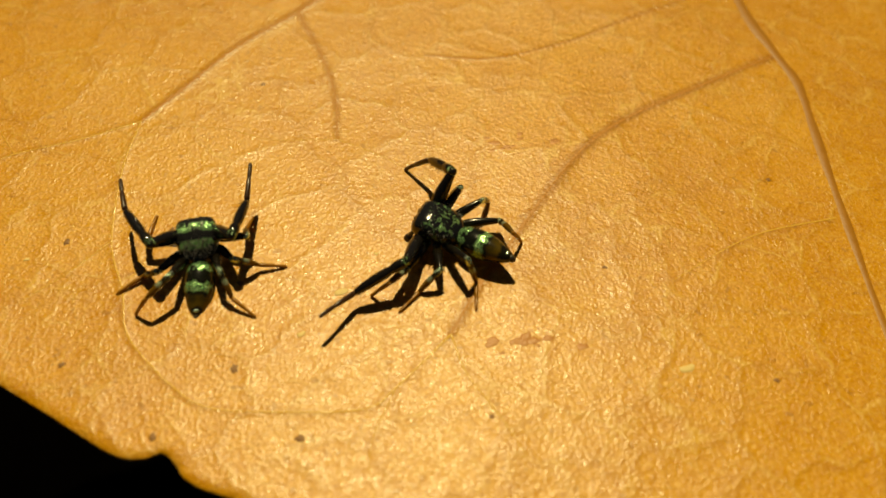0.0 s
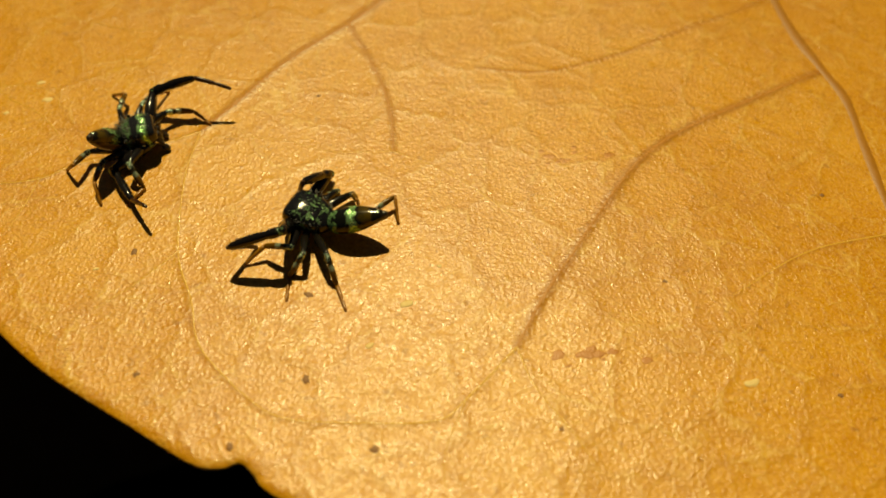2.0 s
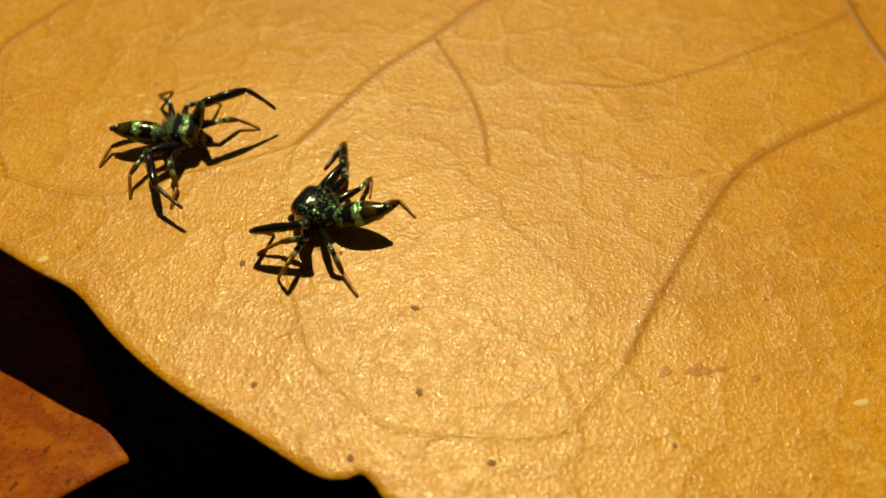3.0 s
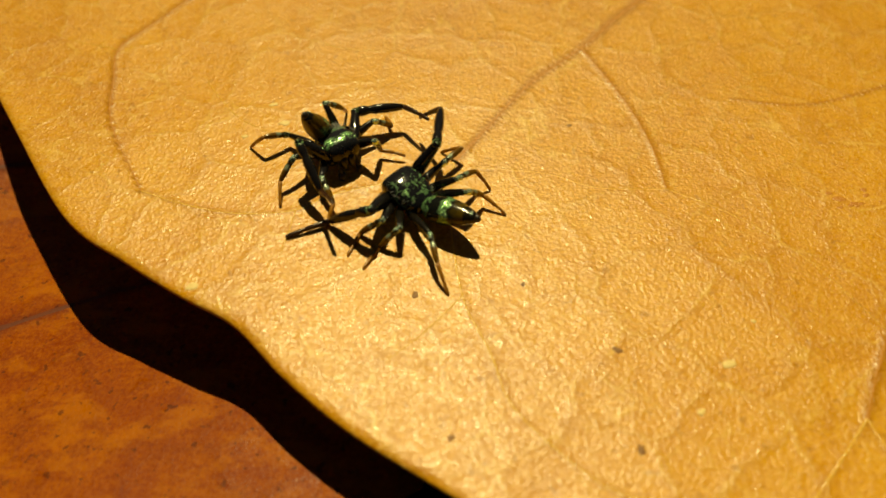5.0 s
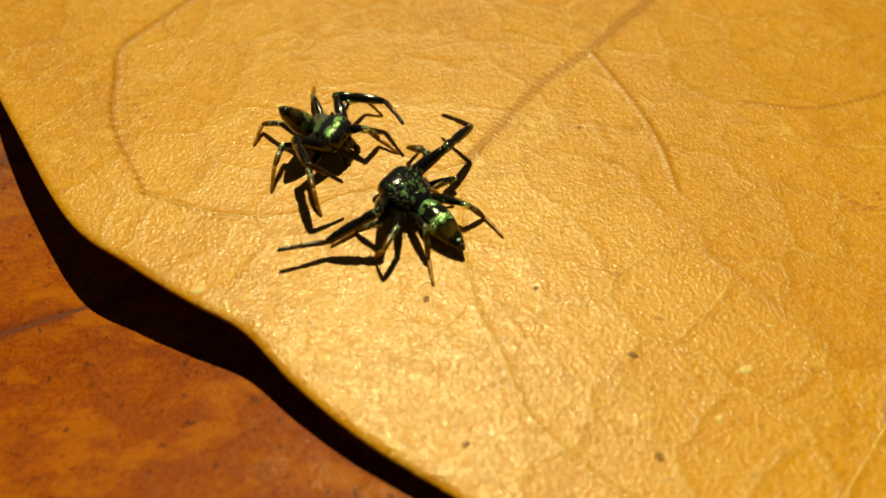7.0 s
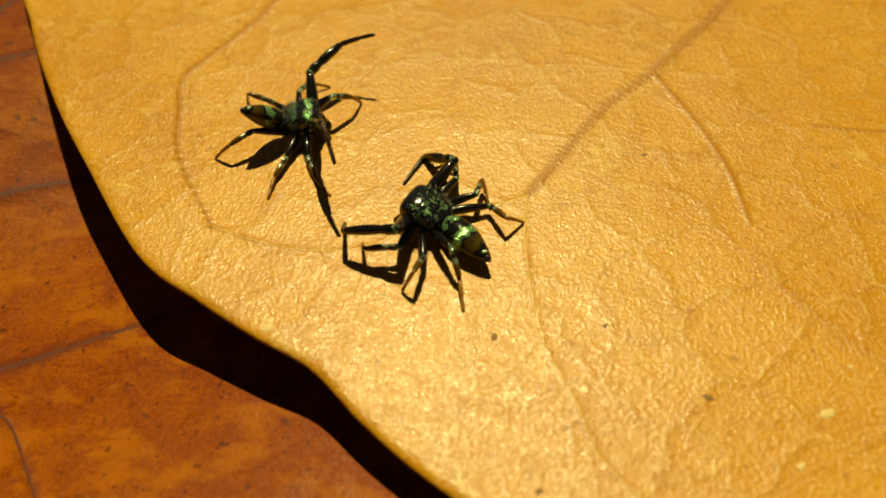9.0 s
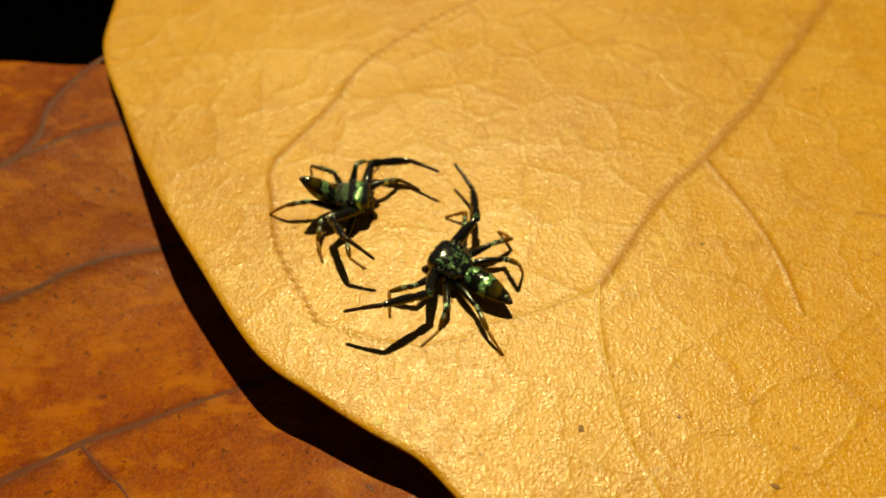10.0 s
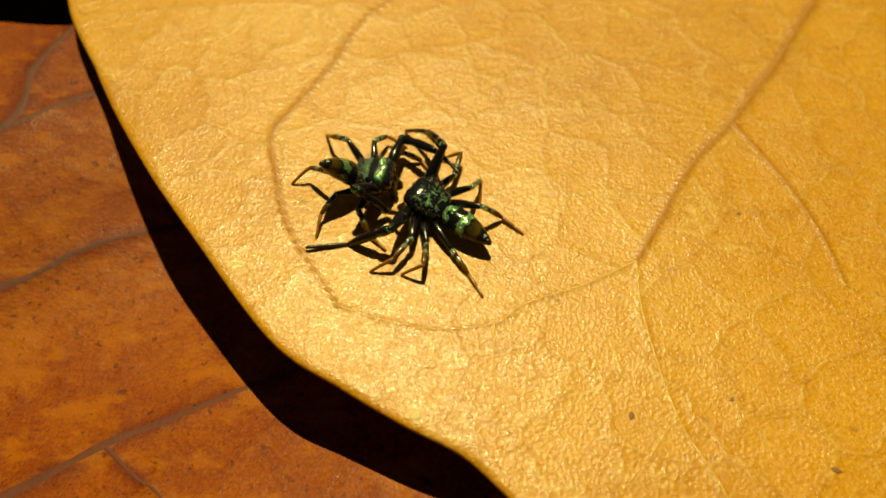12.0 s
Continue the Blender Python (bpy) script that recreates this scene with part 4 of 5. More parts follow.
    track_a["R1_knee"] = [(0, -0.46, -1.93, 2.97), (1.2, -0.46, -1.93, 2.97), (1.5, -0.23, -2.77, 2.37), (2, -1.81, -1.76, 0.55), (2.5, -1.5, -2.15, 1.55), (3, -1.29, -2.26, 1.86), (3.5, -1.6, -2.01, 1.52), (5.5, 1.04, -2.36, 2.97), (6.5, -0.21, -2.54, 2.63), (8.5, -1.11, -2.31, 2.11), (9, 1.18, -2.51, 2.82), (9.5, -1, -2.19, 2.37), (10, -0.93, -2.58, 1.98), (11.5, -1.23, -1.85, 2.37), (12, -0.35, -2.41, 2.68)]
    track_a["R1_ankle"] = [(0, 1.9, -2.79, 1.43), (1.2, 1.9, -2.79, 1.43), (1.5, 1.74, -4.45, 0.96), (2, -0.76, -4.49, 0.86), (2.5, -0.72, -4.92, 0.92), (3, 0.19, -4.79, 1.57), (3.5, -0.36, -4.68, 1.46), (5.5, 3.48, -2.39, 1.34), (6.5, 2, -4.37, 3.3), (8.5, 0.19, -4.95, 2.02), (9, 2.12, -4.75, 4.49), (9.5, 0.73, -4.56, 2.22), (10, 0.51, -4.94, 2.97), (11.5, 1.37, -2.77, 1.35), (12, 1.34, -1.96, 0.32)]
    track_a["R2_knee"] = [(0, -0.41, -2.27, 1.94), (1.2, -0.41, -2.27, 1.94), (1.5, -0.61, -2.52, 1.31), (5.5, 1.86, -1.98, 0.98), (6, -1.19, -2.11, 1.12), (6.5, 0.5, -2.78, 0.98), (8.5, -0.71, -2.55, 0.89), (9, 0.12, -2.8, 0.59), (9.5, -0.17, -2.72, 0.37), (10, -0.21, -2.66, 0.18), (10.5, -0.3, -2.72, 0.66), (11, -0.55, -2.43, 1.58), (11.5, -0.51, -2.64, 0.99), (12, -0.24, -2.71, 1.12)]
    track_a["R2_ankle"] = [(0, 0.52, -2.48, 0.56), (1.2, 0.52, -2.48, 0.56), (1.5, 0.16, -3.3, 0.04), (5.5, 3.36, -2.42, 0.38), (6, -0.78, -3.71, 0.82), (6.5, 1.55, -4.08, 0.8), (8.5, 0.13, -3.98, 0.65), (9, 0.78, -4.28, 0.2), (9.5, 0.68, -4.15, 0.18), (10, 0.21, -4.28, 0.07), (10.5, 0.75, -3.96, 0.24), (11, 0.23, -3.01, 0.22), (11.5, 0.48, -3.86, 0.42), (12, 0.71, -3.81, 0.3)]
    track_a["R3_knee"] = [(0, -1.43, -1.63, 2.14), (1.2, -1.43, -1.63, 2.14), (1.5, -1.78, -2.01, 1.19), (2, -2.02, -1.56, 1.2), (2.5, -1.78, -2.07, 0.95), (3, -1.66, -2.11, 1.3), (3.5, -1.82, -1.79, 1.48), (5.5, 0.31, -2.62, 1.55), (6, -1.92, -1.65, 1.4), (6.5, -1.88, -1.83, 1.25), (8.5, -1.91, -1.86, 1.02), (9, -1.52, -2.34, 1.04), (9.5, -1.49, -2.23, 1.44), (10, -1.83, -1.9, 1.28), (11, -1.35, -2.31, 1.52), (11.5, -2.04, -1.57, 1.1), (12, -1.83, -1.82, 1.42)]
    track_a["R3_ankle"] = [(0, -1.68, -2.95, 1.3), (1.2, -1.68, -2.95, 1.3), (1.5, -1.72, -3.41, 0.45), (2, -2.72, -2.97, 1.03), (2.5, -2.11, -3.59, 0.66), (3, -2.25, -3.55, 1.02), (3.5, -2.52, -3.13, 1.01), (5.5, 1.12, -3.76, 0.81), (6, -1.71, -3.14, 0.9), (6.5, -1.39, -3.29, 0.9), (8.5, -2.47, -3.31, 0.75), (9, -1.8, -3.86, 0.73), (9.5, -1.37, -3.69, 0.84), (10, -1.77, -3.4, 0.78), (11, -1.26, -3.6, 0.61), (11.5, -2.52, -3.03, 0.72), (12, -2.23, -3.25, 0.87)]
    track_a["R4_knee"] = [(0, -1.96, -1.02, 2.68), (1.2, -1.96, -1.02, 2.68), (1.5, -2.84, -0.03, 0.79), (2.5, -2.84, -0.69, 1.47), (3, -2.9, -0.3, 0.97), (3.5, -2.81, -0.36, 1.49), (5.5, -2.65, -1.82, 0.85), (6, -2.64, -0.67, 1.94), (6.5, -2.87, -0.48, 1.31), (8.5, -2.47, -0.3, 2.15), (9, -2.72, -1.2, 1.67), (9.5, -2.82, -0.05, 1.15), (10, -2.83, -0.52, 1.49), (10.5, -2.65, -0.76, 1.92), (11, -2.54, -0.87, 2.1), (11.5, -2.69, -0.87, 1.84), (12, -2.67, -0.77, 1.89)]
    track_a["R4_ankle"] = [(0, -3.38, -1.64, 2.17), (1.2, -3.38, -1.64, 2.17), (1.5, -3.87, -1.29, 0.94), (2.5, -4.37, -0.81, 0.9), (3, -4.46, -0.76, 0.79), (3.5, -4.36, -0.39, 0.97), (5.5, -2.62, -3.39, 1.31), (6, -3.99, -0.38, 1.06), (6.5, -4.36, -0.46, 0.63), (8.5, -3.94, -0.62, 1.51), (9, -4.09, -2.07, 1.48), (9.5, -4.22, -0.87, 1.37), (10, -4.43, -0.8, 1.31), (10.5, -4.1, -0.8, 1.16), (11, -3.96, -1.06, 1.32), (11.5, -4.24, -0.47, 1.5), (12, -4.08, -0.21, 1.28)]
    track_b = {}
    track_b["body"] = [(0, 0.22, 3.4, 160), (0.55, 0.22, 3.4, 160), (0.85, -2.2, 4.81, 176), (1, -2.2, 4.81, 176), (1.5, -4.46, 6.67, 150), (2, -10.66, 4.68, 159), (2.5, -10.48, 4.11, 153), (3, -16.4, 5.77, 155), (3.5, -16.26, 5.92, 148), (5.5, -22.08, 8.83, 139), (6, -22.15, 9.39, 154), (6.5, -21.45, 8.27, 147), (8.5, -24.32, 9.49, 154), (9, -24.35, 9.34, 155), (9.5, -28.2, 12.5, 151), (10, -28.33, 12.29, 153), (10.5, -29.78, 13.86, 154), (11, -28.83, 13.52, 151), (11.5, -29.41, 14.2, 155), (12, -31.47, 14.96, 150)]
    track_b["tail"] = [(0, 4.32, 1.1, 1.2), (0.55, 4.32, 1.1, 1.2), (0.85, 2.32, 4.23, 0.9), (1, 2.32, 4.23, 0.9), (1.5, -0.17, 4.24, 1.3), (2, -6.23, 4.21, 2), (2.5, -6.09, 3.99, 2.4), (3, -11.74, 5.44, 2.1), (3.5, -11.7, 5.27, 2.1), (5.5, -18.31, 6.23, 1.88), (6, -18.28, 7, 1.1), (6.5, -18.32, 5.09, 0.6), (8.5, -20.67, 6.61, 0.49), (9, -20.76, 6.37, 0.88), (9.5, -24.2, 10.19, 0.14), (10, -24.28, 9.62, 0.9), (10.5, -26.05, 10.93, 1), (11, -25, 10.79, 1.1), (11.5, -25.31, 11.76, 0.08), (12, -27.49, 12.01, 0.9)]
    track_b["L1"] = [(0, -5.51, -2.96, 1.5), (0.55, -5.51, -2.96, 1.5), (0.85, -4.89, -2.55, 0.2), (1, -4.89, -2.55, 0.2), (1.5, -9.87, 3.85, 0.1), (2, -13.55, 3.01, 0), (2.5, -13.6, 2.64, 0), (3, -18.92, 4.51, 0), (3.5, -18.94, 4.57, 0), (5.5, -29.07, 5.48, 0.1), (6, -26.04, 1.34, 1.5), (6.5, -27.7, 2.8, 1.2), (8.5, -28.97, 8.92, 0), (9, -28.96, 8.89, 0), (9.5, -34.24, 7.32, 2.2), (10, -34.24, 7.47, 1.9), (10.5, -36.54, 9.08, 1.8), (11, -34.27, 6.76, 1.7), (11.5, -35.03, 6.47, 2), (12, -38.47, 11.6, 0.2)]
    track_b["L2"] = [(0, -3.26, -0.65, 0), (0.55, -3.26, -0.65, 0), (0.85, -3.28, -0.66, 0), (1, -3.28, -0.66, 0), (1.5, -7.08, 2.09, 0), (2, -14.02, 1.67, 0), (2.5, -13.86, 1.55, 0), (3, -19.6, 3.02, 0), (3.5, -19.52, 3.19, 0), (5.5, -24.9, 4.7, 0), (6, -25.2, 4.55, 0), (6.5, -25.12, 4.69, 0), (8.5, -27.72, 7.55, 0), (9, -27.74, 7.52, 0), (9.5, -31.85, 8.56, 0), (10, -31.81, 8.54, 0), (10.5, -34.07, 10.14, 0), (11, -31.37, 8.34, 0), (11.5, -32.34, 9.16, 0), (12, -34.64, 10.26, 0)]
    track_b["L3"] = [(0, -1.71, -1.59, 0), (0.55, -1.71, -1.59, 0), (0.85, -1.25, -0.83, 0), (1, -1.25, -0.83, 0), (1.5, -5.52, 1.65, 0), (2, -11.31, -0.55, 0), (2.5, -11.05, -0.81, 0), (3, -18.05, 1.3, 0), (3.5, -18.06, 1.34, 0), (5.5, -24.07, 4.13, 0), (6, -23.04, 4.38, 0), (6.5, -22.83, 4.6, 0), (8.5, -25.18, 4.53, 0), (9, -25.18, 4.55, 0), (9.5, -29.63, 6.64, 0), (10, -29.69, 6.7, 0), (10.5, -31.34, 8.22, 0), (11, -31.38, 8.53, 0), (11.5, -30.77, 8.88, 0), (12, -32.83, 10.17, 0)]
    track_b["L4"] = [(0, 2.3, -1.32, 0), (0.55, 2.3, -1.32, 0), (0.85, 2.28, 0.9, 0), (1, 2.28, 0.9, 0), (1.5, 0.05, 1.44, 0), (2, -8.08, -1.03, 0), (2.5, -7.98, -1.02, 0), (3, -13.44, 0.45, 0), (3.5, -13.35, 0.37, 0), (5.5, -19.59, 2.83, 0), (6, -19.56, 2.79, 0), (6.5, -19.66, 3.05, 0), (8.5, -21.92, 3.67, 0), (9, -21.94, 3.65, 0), (9.5, -24.73, 6.56, 0), (10, -24.79, 6.54, 0), (10.5, -26.59, 7.9, 0), (11, -26.7, 7.97, 0), (11.5, -26.66, 7.9, 0), (12, -27.97, 8.74, 0)]
    track_b["R1"] = [(0, -1.97, 8.77, 0), (0.55, -1.97, 8.77, 0), (0.85, -7.34, 8.69, 0.7), (1, -7.34, 8.69, 0.7), (1.5, -7.56, 9.99, 0), (2, -11.87, 6.65, 0), (2.5, -11.74, 6.31, 0), (3, -16.76, 10.11, 0), (3.5, -16.75, 10.04, 0), (5.5, -21.93, 15.12, 1.6), (6, -18.01, 16.38, 2.5), (6.5, -19.31, 15.46, 1.4), (8.5, -26.04, 12.28, 0), (9, -26.1, 12.27, 0), (9.5, -28.8, 20.77, 1.8), (10, -28.77, 20.6, 1.6), (10.5, -31.75, 20.76, 0.2), (11, -27.14, 18.49, 2.5), (11.5, -28.13, 21.96, 1.1), (12, -33.3, 21.77, 0.1)]
    track_b["R2"] = [(0, 0.07, 7.23, 0), (0.55, 0.07, 7.23, 0), (0.85, -4.16, 8.21, 0), (1, -4.16, 8.21, 0), (1.5, -5.26, 10.12, 0), (2, -10.79, 7.4, 0), (2.5, -10.89, 7.05, 0), (3, -15.24, 8.25, 0), (3.5, -15.17, 8.19, 0), (5.5, -20.55, 13.81, 0), (6, -20.53, 12.95, 0), (6.5, -20.81, 13.36, 0), (8.5, -24.61, 13.46, 0), (9, -24.66, 13.5, 0), (9.5, -29.15, 17.45, 0), (10, -29.13, 16.99, 0), (10.5, -29.94, 18.39, 0), (11, -28.83, 18.1, 0), (11.5, -28.75, 18.05, 0), (12, -30.94, 19.34, 0)]
    track_b["R3"] = [(0, 2.73, 4.71, 0), (0.55, 2.73, 4.71, 0), (0.85, -1.43, 8.02, 0), (1, -1.43, 8.02, 0), (1.5, -2.56, 9.18, 0), (2, -8.13, 6.42, 0), (2.5, -8.03, 6.34, 0), (3, -13.62, 7.89, 0), (3.5, -13.47, 7.71, 0), (5.5, -17.29, 10.51, 0), (6, -19.39, 10.81, 0), (6.5, -18.95, 8.3, 0), (8.5, -21.2, 11.03, 0), (9, -21.07, 11.08, 0), (9.5, -25.5, 16.05, 0), (10, -25.45, 16.04, 0), (10.5, -27.92, 17.79, 0), (11, -26.79, 16.44, 0), (11.5, -27.24, 14.91, 0), (12, -28.34, 15.73, 0)]
    track_b["R4"] = [(0, 4.88, 3.27, 0), (0.55, 4.88, 3.27, 0), (0.85, 2.02, 6.56, 0), (1, 2.02, 6.56, 0), (1.5, 0.56, 7.29, 0), (2, -5.69, 5.15, 0), (2.5, -5.61, 5.09, 0), (3, -10.7, 6.48, 0), (3.5, -10.78, 6.44, 0), (5.5, -16.69, 8.57, 0), (6, -16.76, 8.65, 0), (6.5, -16.04, 6.13, 0), (8.5, -19.05, 10.02, 0), (9, -19.05, 9.97, 0), (9.5, -23.81, 12.57, 0), (10, -23.75, 12.62, 0), (10.5, -23.81, 12.55, 0), (11, -23.79, 12.53, 0), (11.5, -23.74, 12.55, 0), (12, -25.67, 13.62, 0)]
    track_b["L1_knee"] = [(0, 0.59, 3.48, 2.11), (0.55, 0.59, 3.48, 2.11), (0.85, -0.4, 3.33, 1.85), (1, -0.4, 3.33, 1.85), (1.5, -0.27, 3.13, 2.35), (2, 0.14, 2.78, 2.98), (2.5, -0.45, 2.43, 3.02), (3, -0.75, 2.3, 2.91), (3.5, -0.92, 2.22, 2.82), (5.5, 0.01, 3.2, 2.41), (6.5, -0.32, 2.9, 2.64), (8.5, -0.06, 3.04, 2.61), (9, 0.11, 2.97, 2.77), (9.5, -0.17, 3.38, 1.95), (10, -0.28, 3.23, 2.18), (10.5, 0.36, 3.09, 2.7), (11, -0.18, 3.48, 1.67), (11.5, 0.69, 3.74, 0.75), (12, 0.47, 3.48, 2.08)]
    track_b["L1_ankle"] = [(0, 2.45, 5.7, 0.84), (0.55, 2.45, 5.7, 0.84), (0.85, 1.42, 5.18, 0.05), (1, 1.42, 5.18, 0.05), (1.5, 1.47, 5.69, 1.69), (2, 2.61, 4.3, 1.71), (2.5, 2.23, 3.9, 2.2), (3, 1.92, 3.73, 1.99), (3.5, 1.47, 4.12, 2.01), (5.5, 1.88, 5, 0.6), (6.5, 1.09, 5.55, 1.62), (8.5, 2.72, 4.03, 1.48), (9, 2.89, 3.85, 1.53), (9.5, 1.06, 6.08, 3.04), (10, 1.3, 5.86, 2.96), (10.5, 2.32, 5.42, 1.85), (11, 0.45, 6.47, 2.48), (11.5, 1.15, 6.83, 1.29), (12, 2.5, 4.74, 0)]
    track_b["L2_knee"] = [(0, 0.59, 3.03, 0.75), (0.55, 0.59, 3.03, 0.75), (0.85, -0.79, 2.72, 1.19), (1, -0.79, 2.72, 1.19), (1.5, -0.97, 2.59, 1.19), (2, -0.28, 2.76, 1.75), (2.5, -0.31, 2.73, 1.8), (3, -0.82, 2.42, 1.87), (3.5, -0.55, 2.68, 1.7), (5.5, -0.6, 2.66, 1.68), (6.5, -0.35, 2.78, 1.65), (8.5, -0.11, 2.98, 1.22), (9, 0.01, 2.98, 1.33), (9.5, 0.57, 2.97, 0.32), (10, 0.85, 2.83, 1.61), (10.5, 0.16, 3.02, 1.16), (11, -0.71, 2.77, 1.14), (11.5, -0.26, 2.94, 0.45), (12, -0.59, 2.83, 1.17)]
    track_b["L2_ankle"] = [(0, 0.98, 4.67, 1.39), (0.55, 0.98, 4.67, 1.39), (0.85, 0.07, 4.28, 1), (1, 0.07, 4.28, 1), (1.5, -1.05, 4.39, 1.17), (2, 1.3, 2.86, 0.9), (2.5, 0.86, 4.03, 1.36), (3, 0.61, 3.03, 0.97), (3.5, 1.06, 2.67, 0.89), (5.5, 0.08, 3.58, 0.28), (6.5, 0.68, 3.48, 0.35), (8.5, 1.31, 4.08, 1.11), (9, 1.5, 3.95, 1.14), (9.5, 0.38, 4.48, 1.27), (10, 2.15, 3.78, 0.81), (10.5, 1.42, 3.82, 0.15), (11, -0.96, 4.55, 1.13), (11.5, -0.27, 4.64, 1.01), (12, -0.46, 4.62, 1.15)]
    track_b["L3_knee"] = [(0, -1.12, 2.79, 1.5), (0.55, -1.12, 2.79, 1.5), (0.85, -1.74, 2.33, 1.51), (1, -1.74, 2.33, 1.51), (1.5, -1.8, 2.19, 1.63), (2, -1.07, 2.77, 1.62), (2.5, -1.27, 2.49, 1.93), (3, -0.7, 2.94, 1.52), (3.5, -0.94, 2.85, 1.55), (5.5, -1.68, 2.25, 1.76), (6.5, -1.24, 2.53, 1.9), (8.5, -1.55, 2.61, 1.16), (9, -1.37, 2.74, 1.19), (9.5, -1.49, 2.65, 1.2), (10.5, -1.24, 2.75, 1.43), (12, -1.52, 2.63, 1.2)]
    track_b["L3_ankle"] = [(0, -0.46, 3.85, 0.34), (0.55, -0.46, 3.85, 0.34), (0.85, -1.75, 3.94, 0.97), (1, -1.75, 3.94, 0.97), (1.5, -2.33, 3.78, 1.36), (2, -0.69, 3.69, 0.24), (2.5, -1.11, 3.23, 0.41), (3, -0.98, 4.59, 1.8), (3.5, -1.44, 4.45, 1.83), (5.5, -1.3, 3.32, 0.5), (6.5, -1.63, 4.18, 1.73), (8.5, -1.73, 4.17, 1.82), (9, -1.64, 4.26, 1.89), (9.5, -1.65, 4.32, 0.95), (10.5, -1.28, 4.19, 0.52), (12, -2.17, 4.16, 1.54)]
    track_b["L4_knee"] = [(0, -2.29, 2.09, 2.29), (0.55, -2.29, 2.09, 2.29), (0.85, -2.95, 1.22, 1.85), (1, -2.95, 1.22, 1.85), (1.5, -3.15, 1, 1.23), (2, -2.32, 2.39, 1.87), (2.5, -2.55, 1.85, 2.17), (3, -2.33, 2.29, 2.02), (3.5, -2.72, 1.87, 1.85), (5.5, -2.94, 1.35, 1.82), (6, -2.85, 1.99, 1.18), (6.5, -2.54, 1.79, 2.22), (8.5, -2.52, 2, 2.07), (9, -2.51, 1.92, 2.16), (9.5, -2.95, 1.76, 1.28), (10.5, -2.87, 1.82, 1.52), (11, -2.58, 1.9, 2.08), (11.5, -2.88, 1.96, 1.04), (12, -2.98, 1.76, 1.05)]
    track_b["L4_ankle"] = [(0, -3.05, 2.15, 0.7), (0.55, -3.05, 2.15, 0.7), (0.85, -4.09, 2.07, 0.81), (1, -4.09, 2.07, 0.81), (1.5, -4.84, 1.49, 1.21), (2, -3.36, 3.19, 0.69), (2.5, -3.49, 2.19, 0.72), (3, -3.52, 2.76, 0.81), (3.5, -4.06, 2.26, 0.78), (5.5, -4.42, 2.24, 1.48), (6, -4.05, 3.28, 1.17), (6.5, -3.23, 2.22, 0.66), (8.5, -3.63, 3.01, 1.15), (9, -3.61, 2.9, 1.2), (9.5, -4.47, 2.64, 1.26), (10.5, -4.13, 3.02, 1.27), (11, -3.72, 2.41, 0.83), (11.5, -4.11, 3.22, 1.08), (12, -4.48, 2.64, 0.81)]
    track_b["R1_knee"] = [(0, 0.41, -2.16, 3.48), (0.55, 0.41, -2.16, 3.48), (0.85, 1.39, -3.63, 1.44), (1, 1.39, -3.63, 1.44), (1.5, 1.95, -3.42, 1.58), (2, 0.75, -3.74, 0.71), (2.5, 0.75, -3.75, 0.96), (3, 0.66, -3.7, 1.42), (3.5, 0.94, -3.67, 1.57), (5.5, 0.19, -1.65, 3.64), (6, 0.15, -3.68, 0.87), (6.5, -0.41, -2.63, 2.87), (8.5, 0.52, -3.54, 1.96), (9, 0.47, -3.53, 1.97), (9.5, 0.6, -3.47, 2.13), (10, 0.35, -3.48, 2.04), (10.5, 0.67, -3.14, 2.69), (11, 0.45, -3.7, 0.49), (11.5, -0.28, -2.74, 2.84), (12, 1.03, -2.81, 3.04)]
    track_b["R1_ankle"] = [(0, 2.26, -4.08, 1.77), (0.55, 2.26, -4.08, 1.77), (0.85, 3.78, -5.39, 0.35), (1, 3.78, -5.39, 0.35), (1.5, 4.61, -3.75, -0.1), (2, 1.1, -1.1, 2.43), (2.5, 1.62, -1.1, 2.45), (3, 2.2, -6.22, 0.28), (3.5, 2.86, -5.66, 0.03), (5.5, 2.42, -3.78, 2.9), (6, 0.21, -6.84, 0.84), (6.5, 0.48, -5.58, 2.2), (8.5, 3, -4.18, 0.11), (9, 2.87, -4.36, 0.07), (9.5, 2.49, -5.8, 1.12), (10, 2.07, -6.04, 1.33), (10.5, 2.89, -5.11, 1.61), (11, 0.16, -3.1, 3.58), (11.5, 0.87, -5.46, 1.69), (12, 3.08, -4.63, 1.47)]
    track_b["R2_knee"] = [(0, -0.24, -2.2, 2.46), (0.55, -0.24, -2.2, 2.46), (0.85, 0.56, -2.05, 2.63), (1, 0.56, -2.05, 2.63), (1.5, 0.95, -2.95, 0.88), (2, -0.17, -2.96, 0.45), (2.5, 0.22, -3.04, 0.69), (3, -0.24, -2.71, 1.87), (3.5, -0.29, -2.89, 1.39), (5.5, 0.62, -3.03, 0.9), (6, -1.26, -2.28, 1.33), (6.5, 0.87, -2.83, 1.59), (8.5, -0.33, -2.33, 2.31), (9, -0.06, -2.99, 1.23), (9.5, 0.89, -2.55, 2.08), (10, 0.83, -2.86, 1.55), (11, 0.47, -3.04, 0.95), (11.5, -0.35, -2.93, 0.57), (12, -0.01, -3.03, 0.81)]
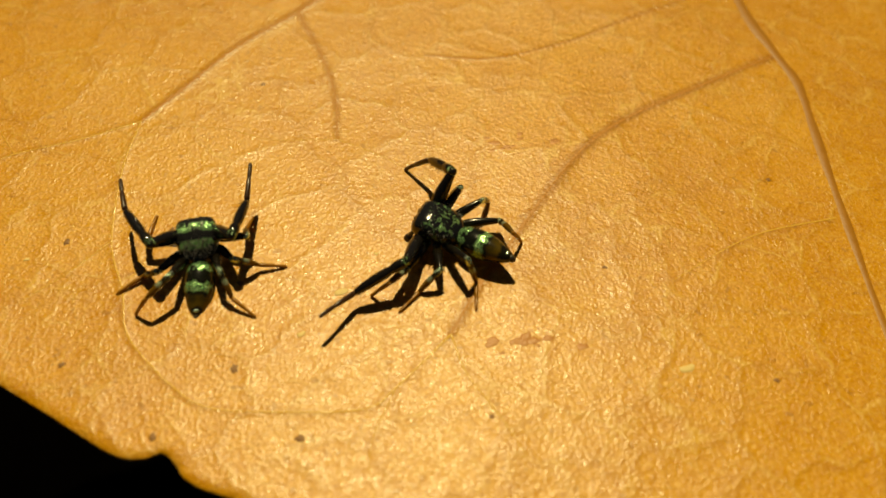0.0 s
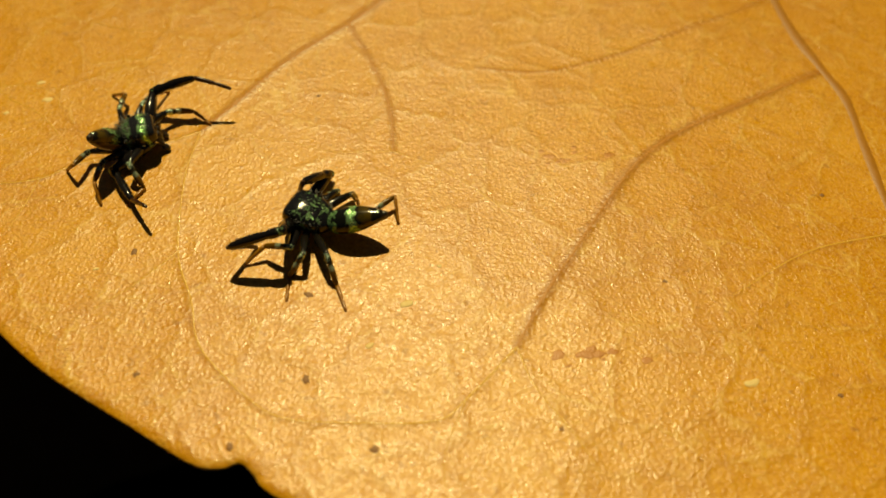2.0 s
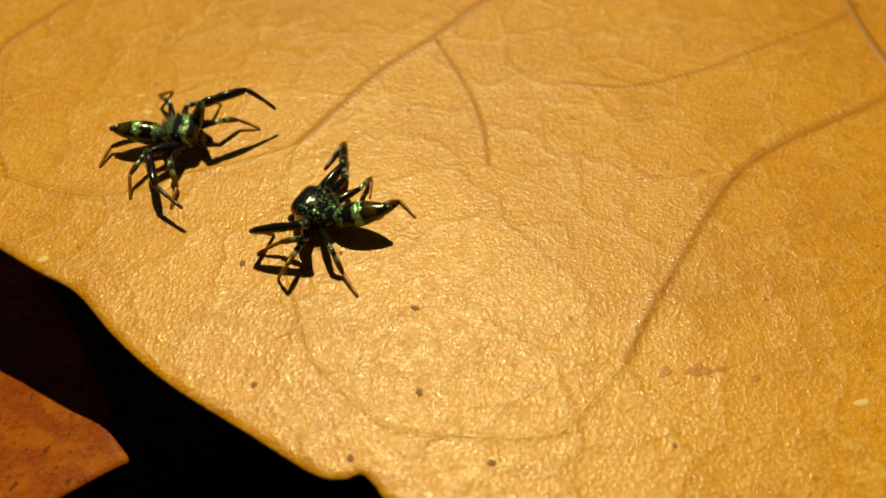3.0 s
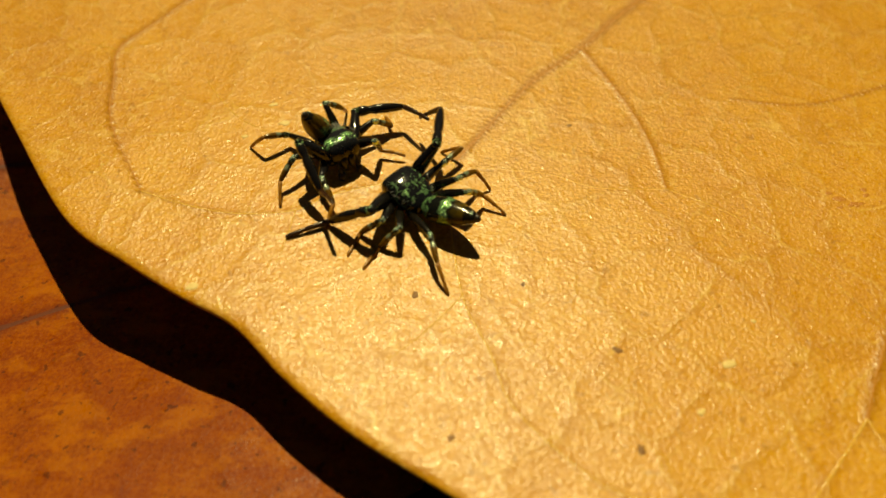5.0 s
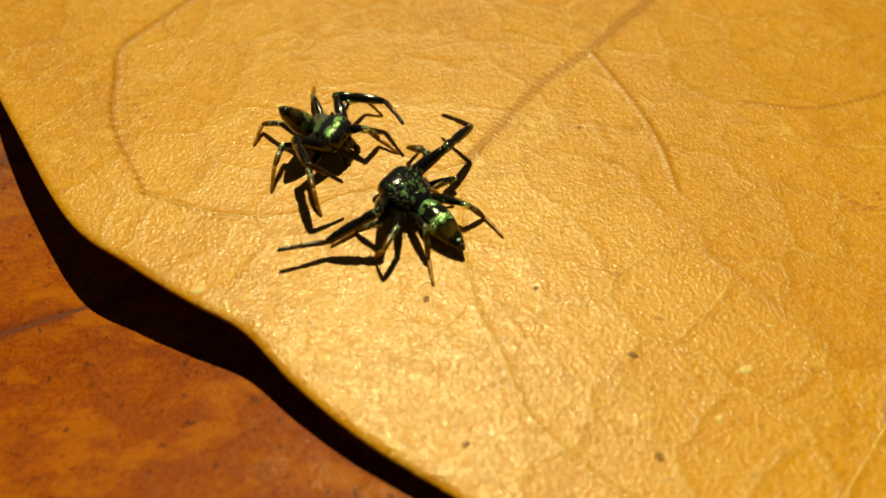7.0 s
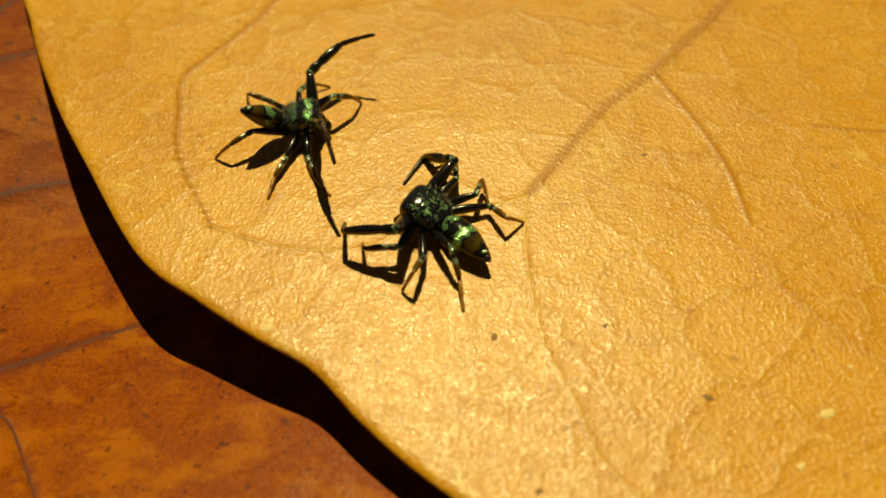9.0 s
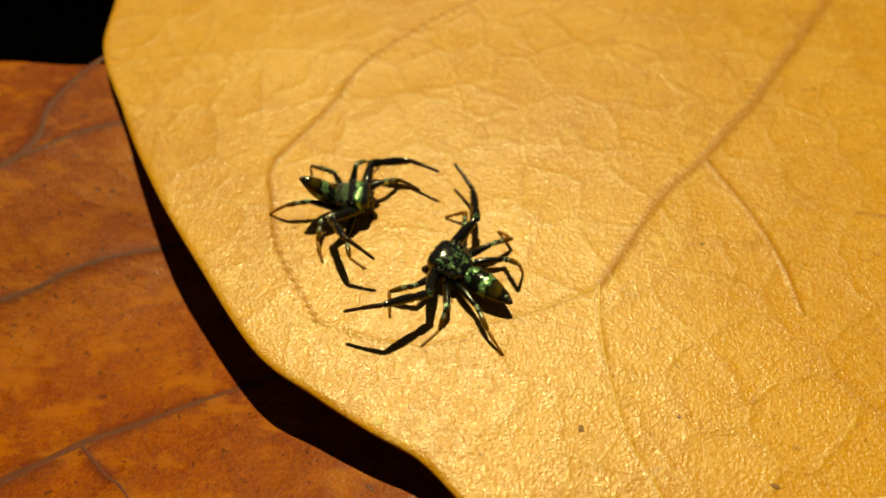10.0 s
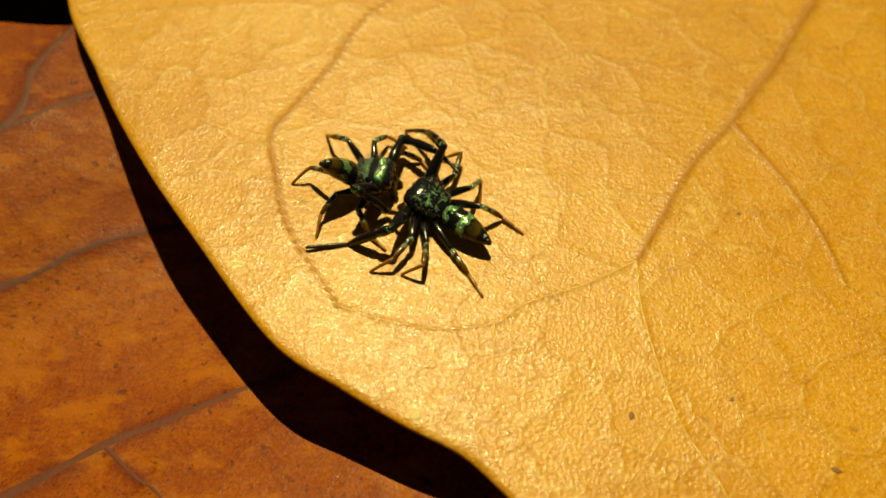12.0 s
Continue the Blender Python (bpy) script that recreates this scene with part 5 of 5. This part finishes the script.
    track_b["R2_ankle"] = [(0, 0.3, -2.58, 0.79), (0.55, 0.3, -2.58, 0.79), (0.85, 1.29, -3.13, 1.39), (1, 1.29, -3.13, 1.39), (1.5, 1.76, -1.35, 0.81), (2, 0.32, -1.3, 0.93), (2.5, 1.82, -3.86, 0.73), (3, 0.81, -3.83, 0.95), (3.5, 1.38, -3.31, 0.88), (5.5, 0.66, -4.83, 0.86), (6, 0.48, -2.61, 1.02), (6.5, 2.42, -3.25, 0.77), (8.5, 1, -2.85, 1.21), (9, 0.85, -4.48, 0.82), (9.5, 1.98, -3.39, 0.92), (10, 1.57, -4.36, 0.88), (11, 2.22, -2.64, 0.82), (11.5, -0.06, -4.65, 1), (12, 0.53, -4.74, 0.99)]
    track_b["R3_knee"] = [(0, -1.49, -2.47, 1.7), (0.55, -1.49, -2.47, 1.7), (0.85, -0.78, -2.81, 1.78), (1, -0.78, -2.81, 1.78), (1.5, -0.07, -3.08, 1.08), (2, -1.14, -2.9, 0.84), (2.5, -0.87, -2.99, 1.02), (3, -1.09, -2.9, 1.1), (3.5, -0.94, -2.92, 1.34), (5.5, -1.52, -1.87, 2.31), (6.5, -1.2, -2.86, 1), (8.5, -1.53, -2.51, 1.55), (9, -1.67, -2.35, 1.61), (9.5, -0.97, -2.96, 0.75), (10, -1.4, -2.58, 1.61), (10.5, -1.07, -2.92, 0.76), (11.5, -1.21, -2.85, 0.69), (12, -1.7, -2.04, 1.97)]
    track_b["R3_ankle"] = [(0, -1.76, -3.65, 0.51), (0.55, -1.76, -3.65, 0.51), (0.85, -0.56, -4.44, 1.37), (1, -0.56, -4.44, 1.37), (1.5, 0.22, -4.53, 0.25), (2, -1.98, -1.82, 1.85), (2.5, -0.52, -4.49, 0.3), (3, -0.94, -4.48, 0.48), (3.5, -0.72, -4.37, 0.48), (5.5, -2.06, -3.27, 1.53), (6.5, -0.69, -1.24, 1.06), (8.5, -3.03, -1.72, 1.35), (9, -1.25, -3.93, 1.15), (9.5, 0.54, -3.72, 0.97), (10, -2.15, -4.05, 1.19), (10.5, -1.3, -4.55, 1.19), (11.5, -2.7, -2.41, 1.37), (12, -1.64, -3.49, 1.08)]
    track_b["R4_knee"] = [(0, -2.86, -1.94, 1.31), (0.55, -2.86, -1.94, 1.31), (0.85, -2.47, -2.45, 1.41), (1, -2.47, -2.45, 1.41), (1.5, -2.34, -1.68, 2.54), (2, -2.89, -1.94, 1.08), (2.5, -1.66, -2.86, 1.86), (3, -2.72, -2.2, 1.15), (3.5, -2.57, -2.37, 1.28), (5.5, -2.45, -1.56, 2.48), (6, -2.96, -1.05, 1.9), (6.5, -2.96, -0.83, 1.93), (8.5, -2.58, -2.39, 1.08), (9, -2.48, -2.51, 1.01), (9.5, -2.43, -0.9, 2.68), (10, -2.55, -2.43, 1.08), (10.5, -2.95, -0.86, 1.96), (11, -2.59, -0.7, 2.51), (11.5, -2.61, -0.04, 2.3), (12, -2.93, -1.22, 1.9)]
    track_b["R4_ankle"] = [(0, -3.89, -0.78, 2.14), (0.55, -3.89, -0.78, 2.14), (0.85, -3.56, -3.61, 0.66), (1, -3.56, -3.61, 0.66), (1.5, -3.99, -2.03, 2.03), (2, -3.66, -3.49, 1.39), (2.5, -2.79, -4.1, 1.33), (3, -3.4, -3.74, 0.64), (3.5, -4.17, -2.28, 2), (5.5, -2.82, -2.8, 1.29), (6, -3.61, -2.12, 0.67), (6.5, -4.13, -1.57, 0.84), (8.5, -3.99, -1.62, 1.8), (9, -3.85, -1.7, 1.75), (9.5, -4.02, -1.44, 2.17), (10, -3.72, -1.79, 2.23), (10.5, -4.69, -0.8, 1.73), (11, -3.93, -0.4, 1.42), (11.5, -4.12, -0.61, 1.58), (12, -4.1, -2.03, 0.86)]
    animate(spider_a, track_a, [(0, 22), (1.2, 22), (1.6, 10), (2.2, 4), (12, 4)], 0.0, [(1.6, 1.5), (2.6, 2.5), (2.9, 3), (6.2, 6.5), (9.2, 9.5)])
    animate(spider_b, track_b, [(0, 6), (12, 6)], 0.22, [(1.4, 1), (1.6, 1.5), (1.8, 2), (2.6, 2.5), (2.75, 3), (6.2, 6.5), (9.2, 9.5)])
    # the leaf below bobs and slips a little: time, x, y, z
    drift = [(0, -59.2, 0.9, -14), (2.3, -51.8, -0.4, -14), (2.6, -49.2, -0.8, -13.6), (2.9, -44.9, 0.1, -12.4), (3.1, -45.5, 0.9, -11.4), (3.3, -44.5, 0.6, -10.2), (3.5, -43.7, 1.1, -9.0), (3.7, -43.6, 1.8, -8.4),
             (5.3, -37.1, 0.7, -6.9), (5.5, -38.4, 0.5, -6.4), (6, -41.4, 1.5, -5.5),
             (6.5, -37.3, 1.2, -4.4), (6.7, -35.6, -0.5, -4.6), (8.3, -40.6, -0.3, -6.9), (8.5, -39.6, -0.1, -6.9), (9, -38.3, 0.5, -5.8), (9.5, -39.7, 0.5, -5.4),
             (10, -39.8, 1.3, -5.6), (10.5, -38.1, 1.5, -6.1), (11, -38.2, 1.6, -6.3), (11.5, -38.7, 1.7, -6.4), (12, -38.7, 1.8, -6.4)]
    walk(under, [(t, pose(x * MM, y * MM, z * MM)) for t, x, y, z in drift])


motions()
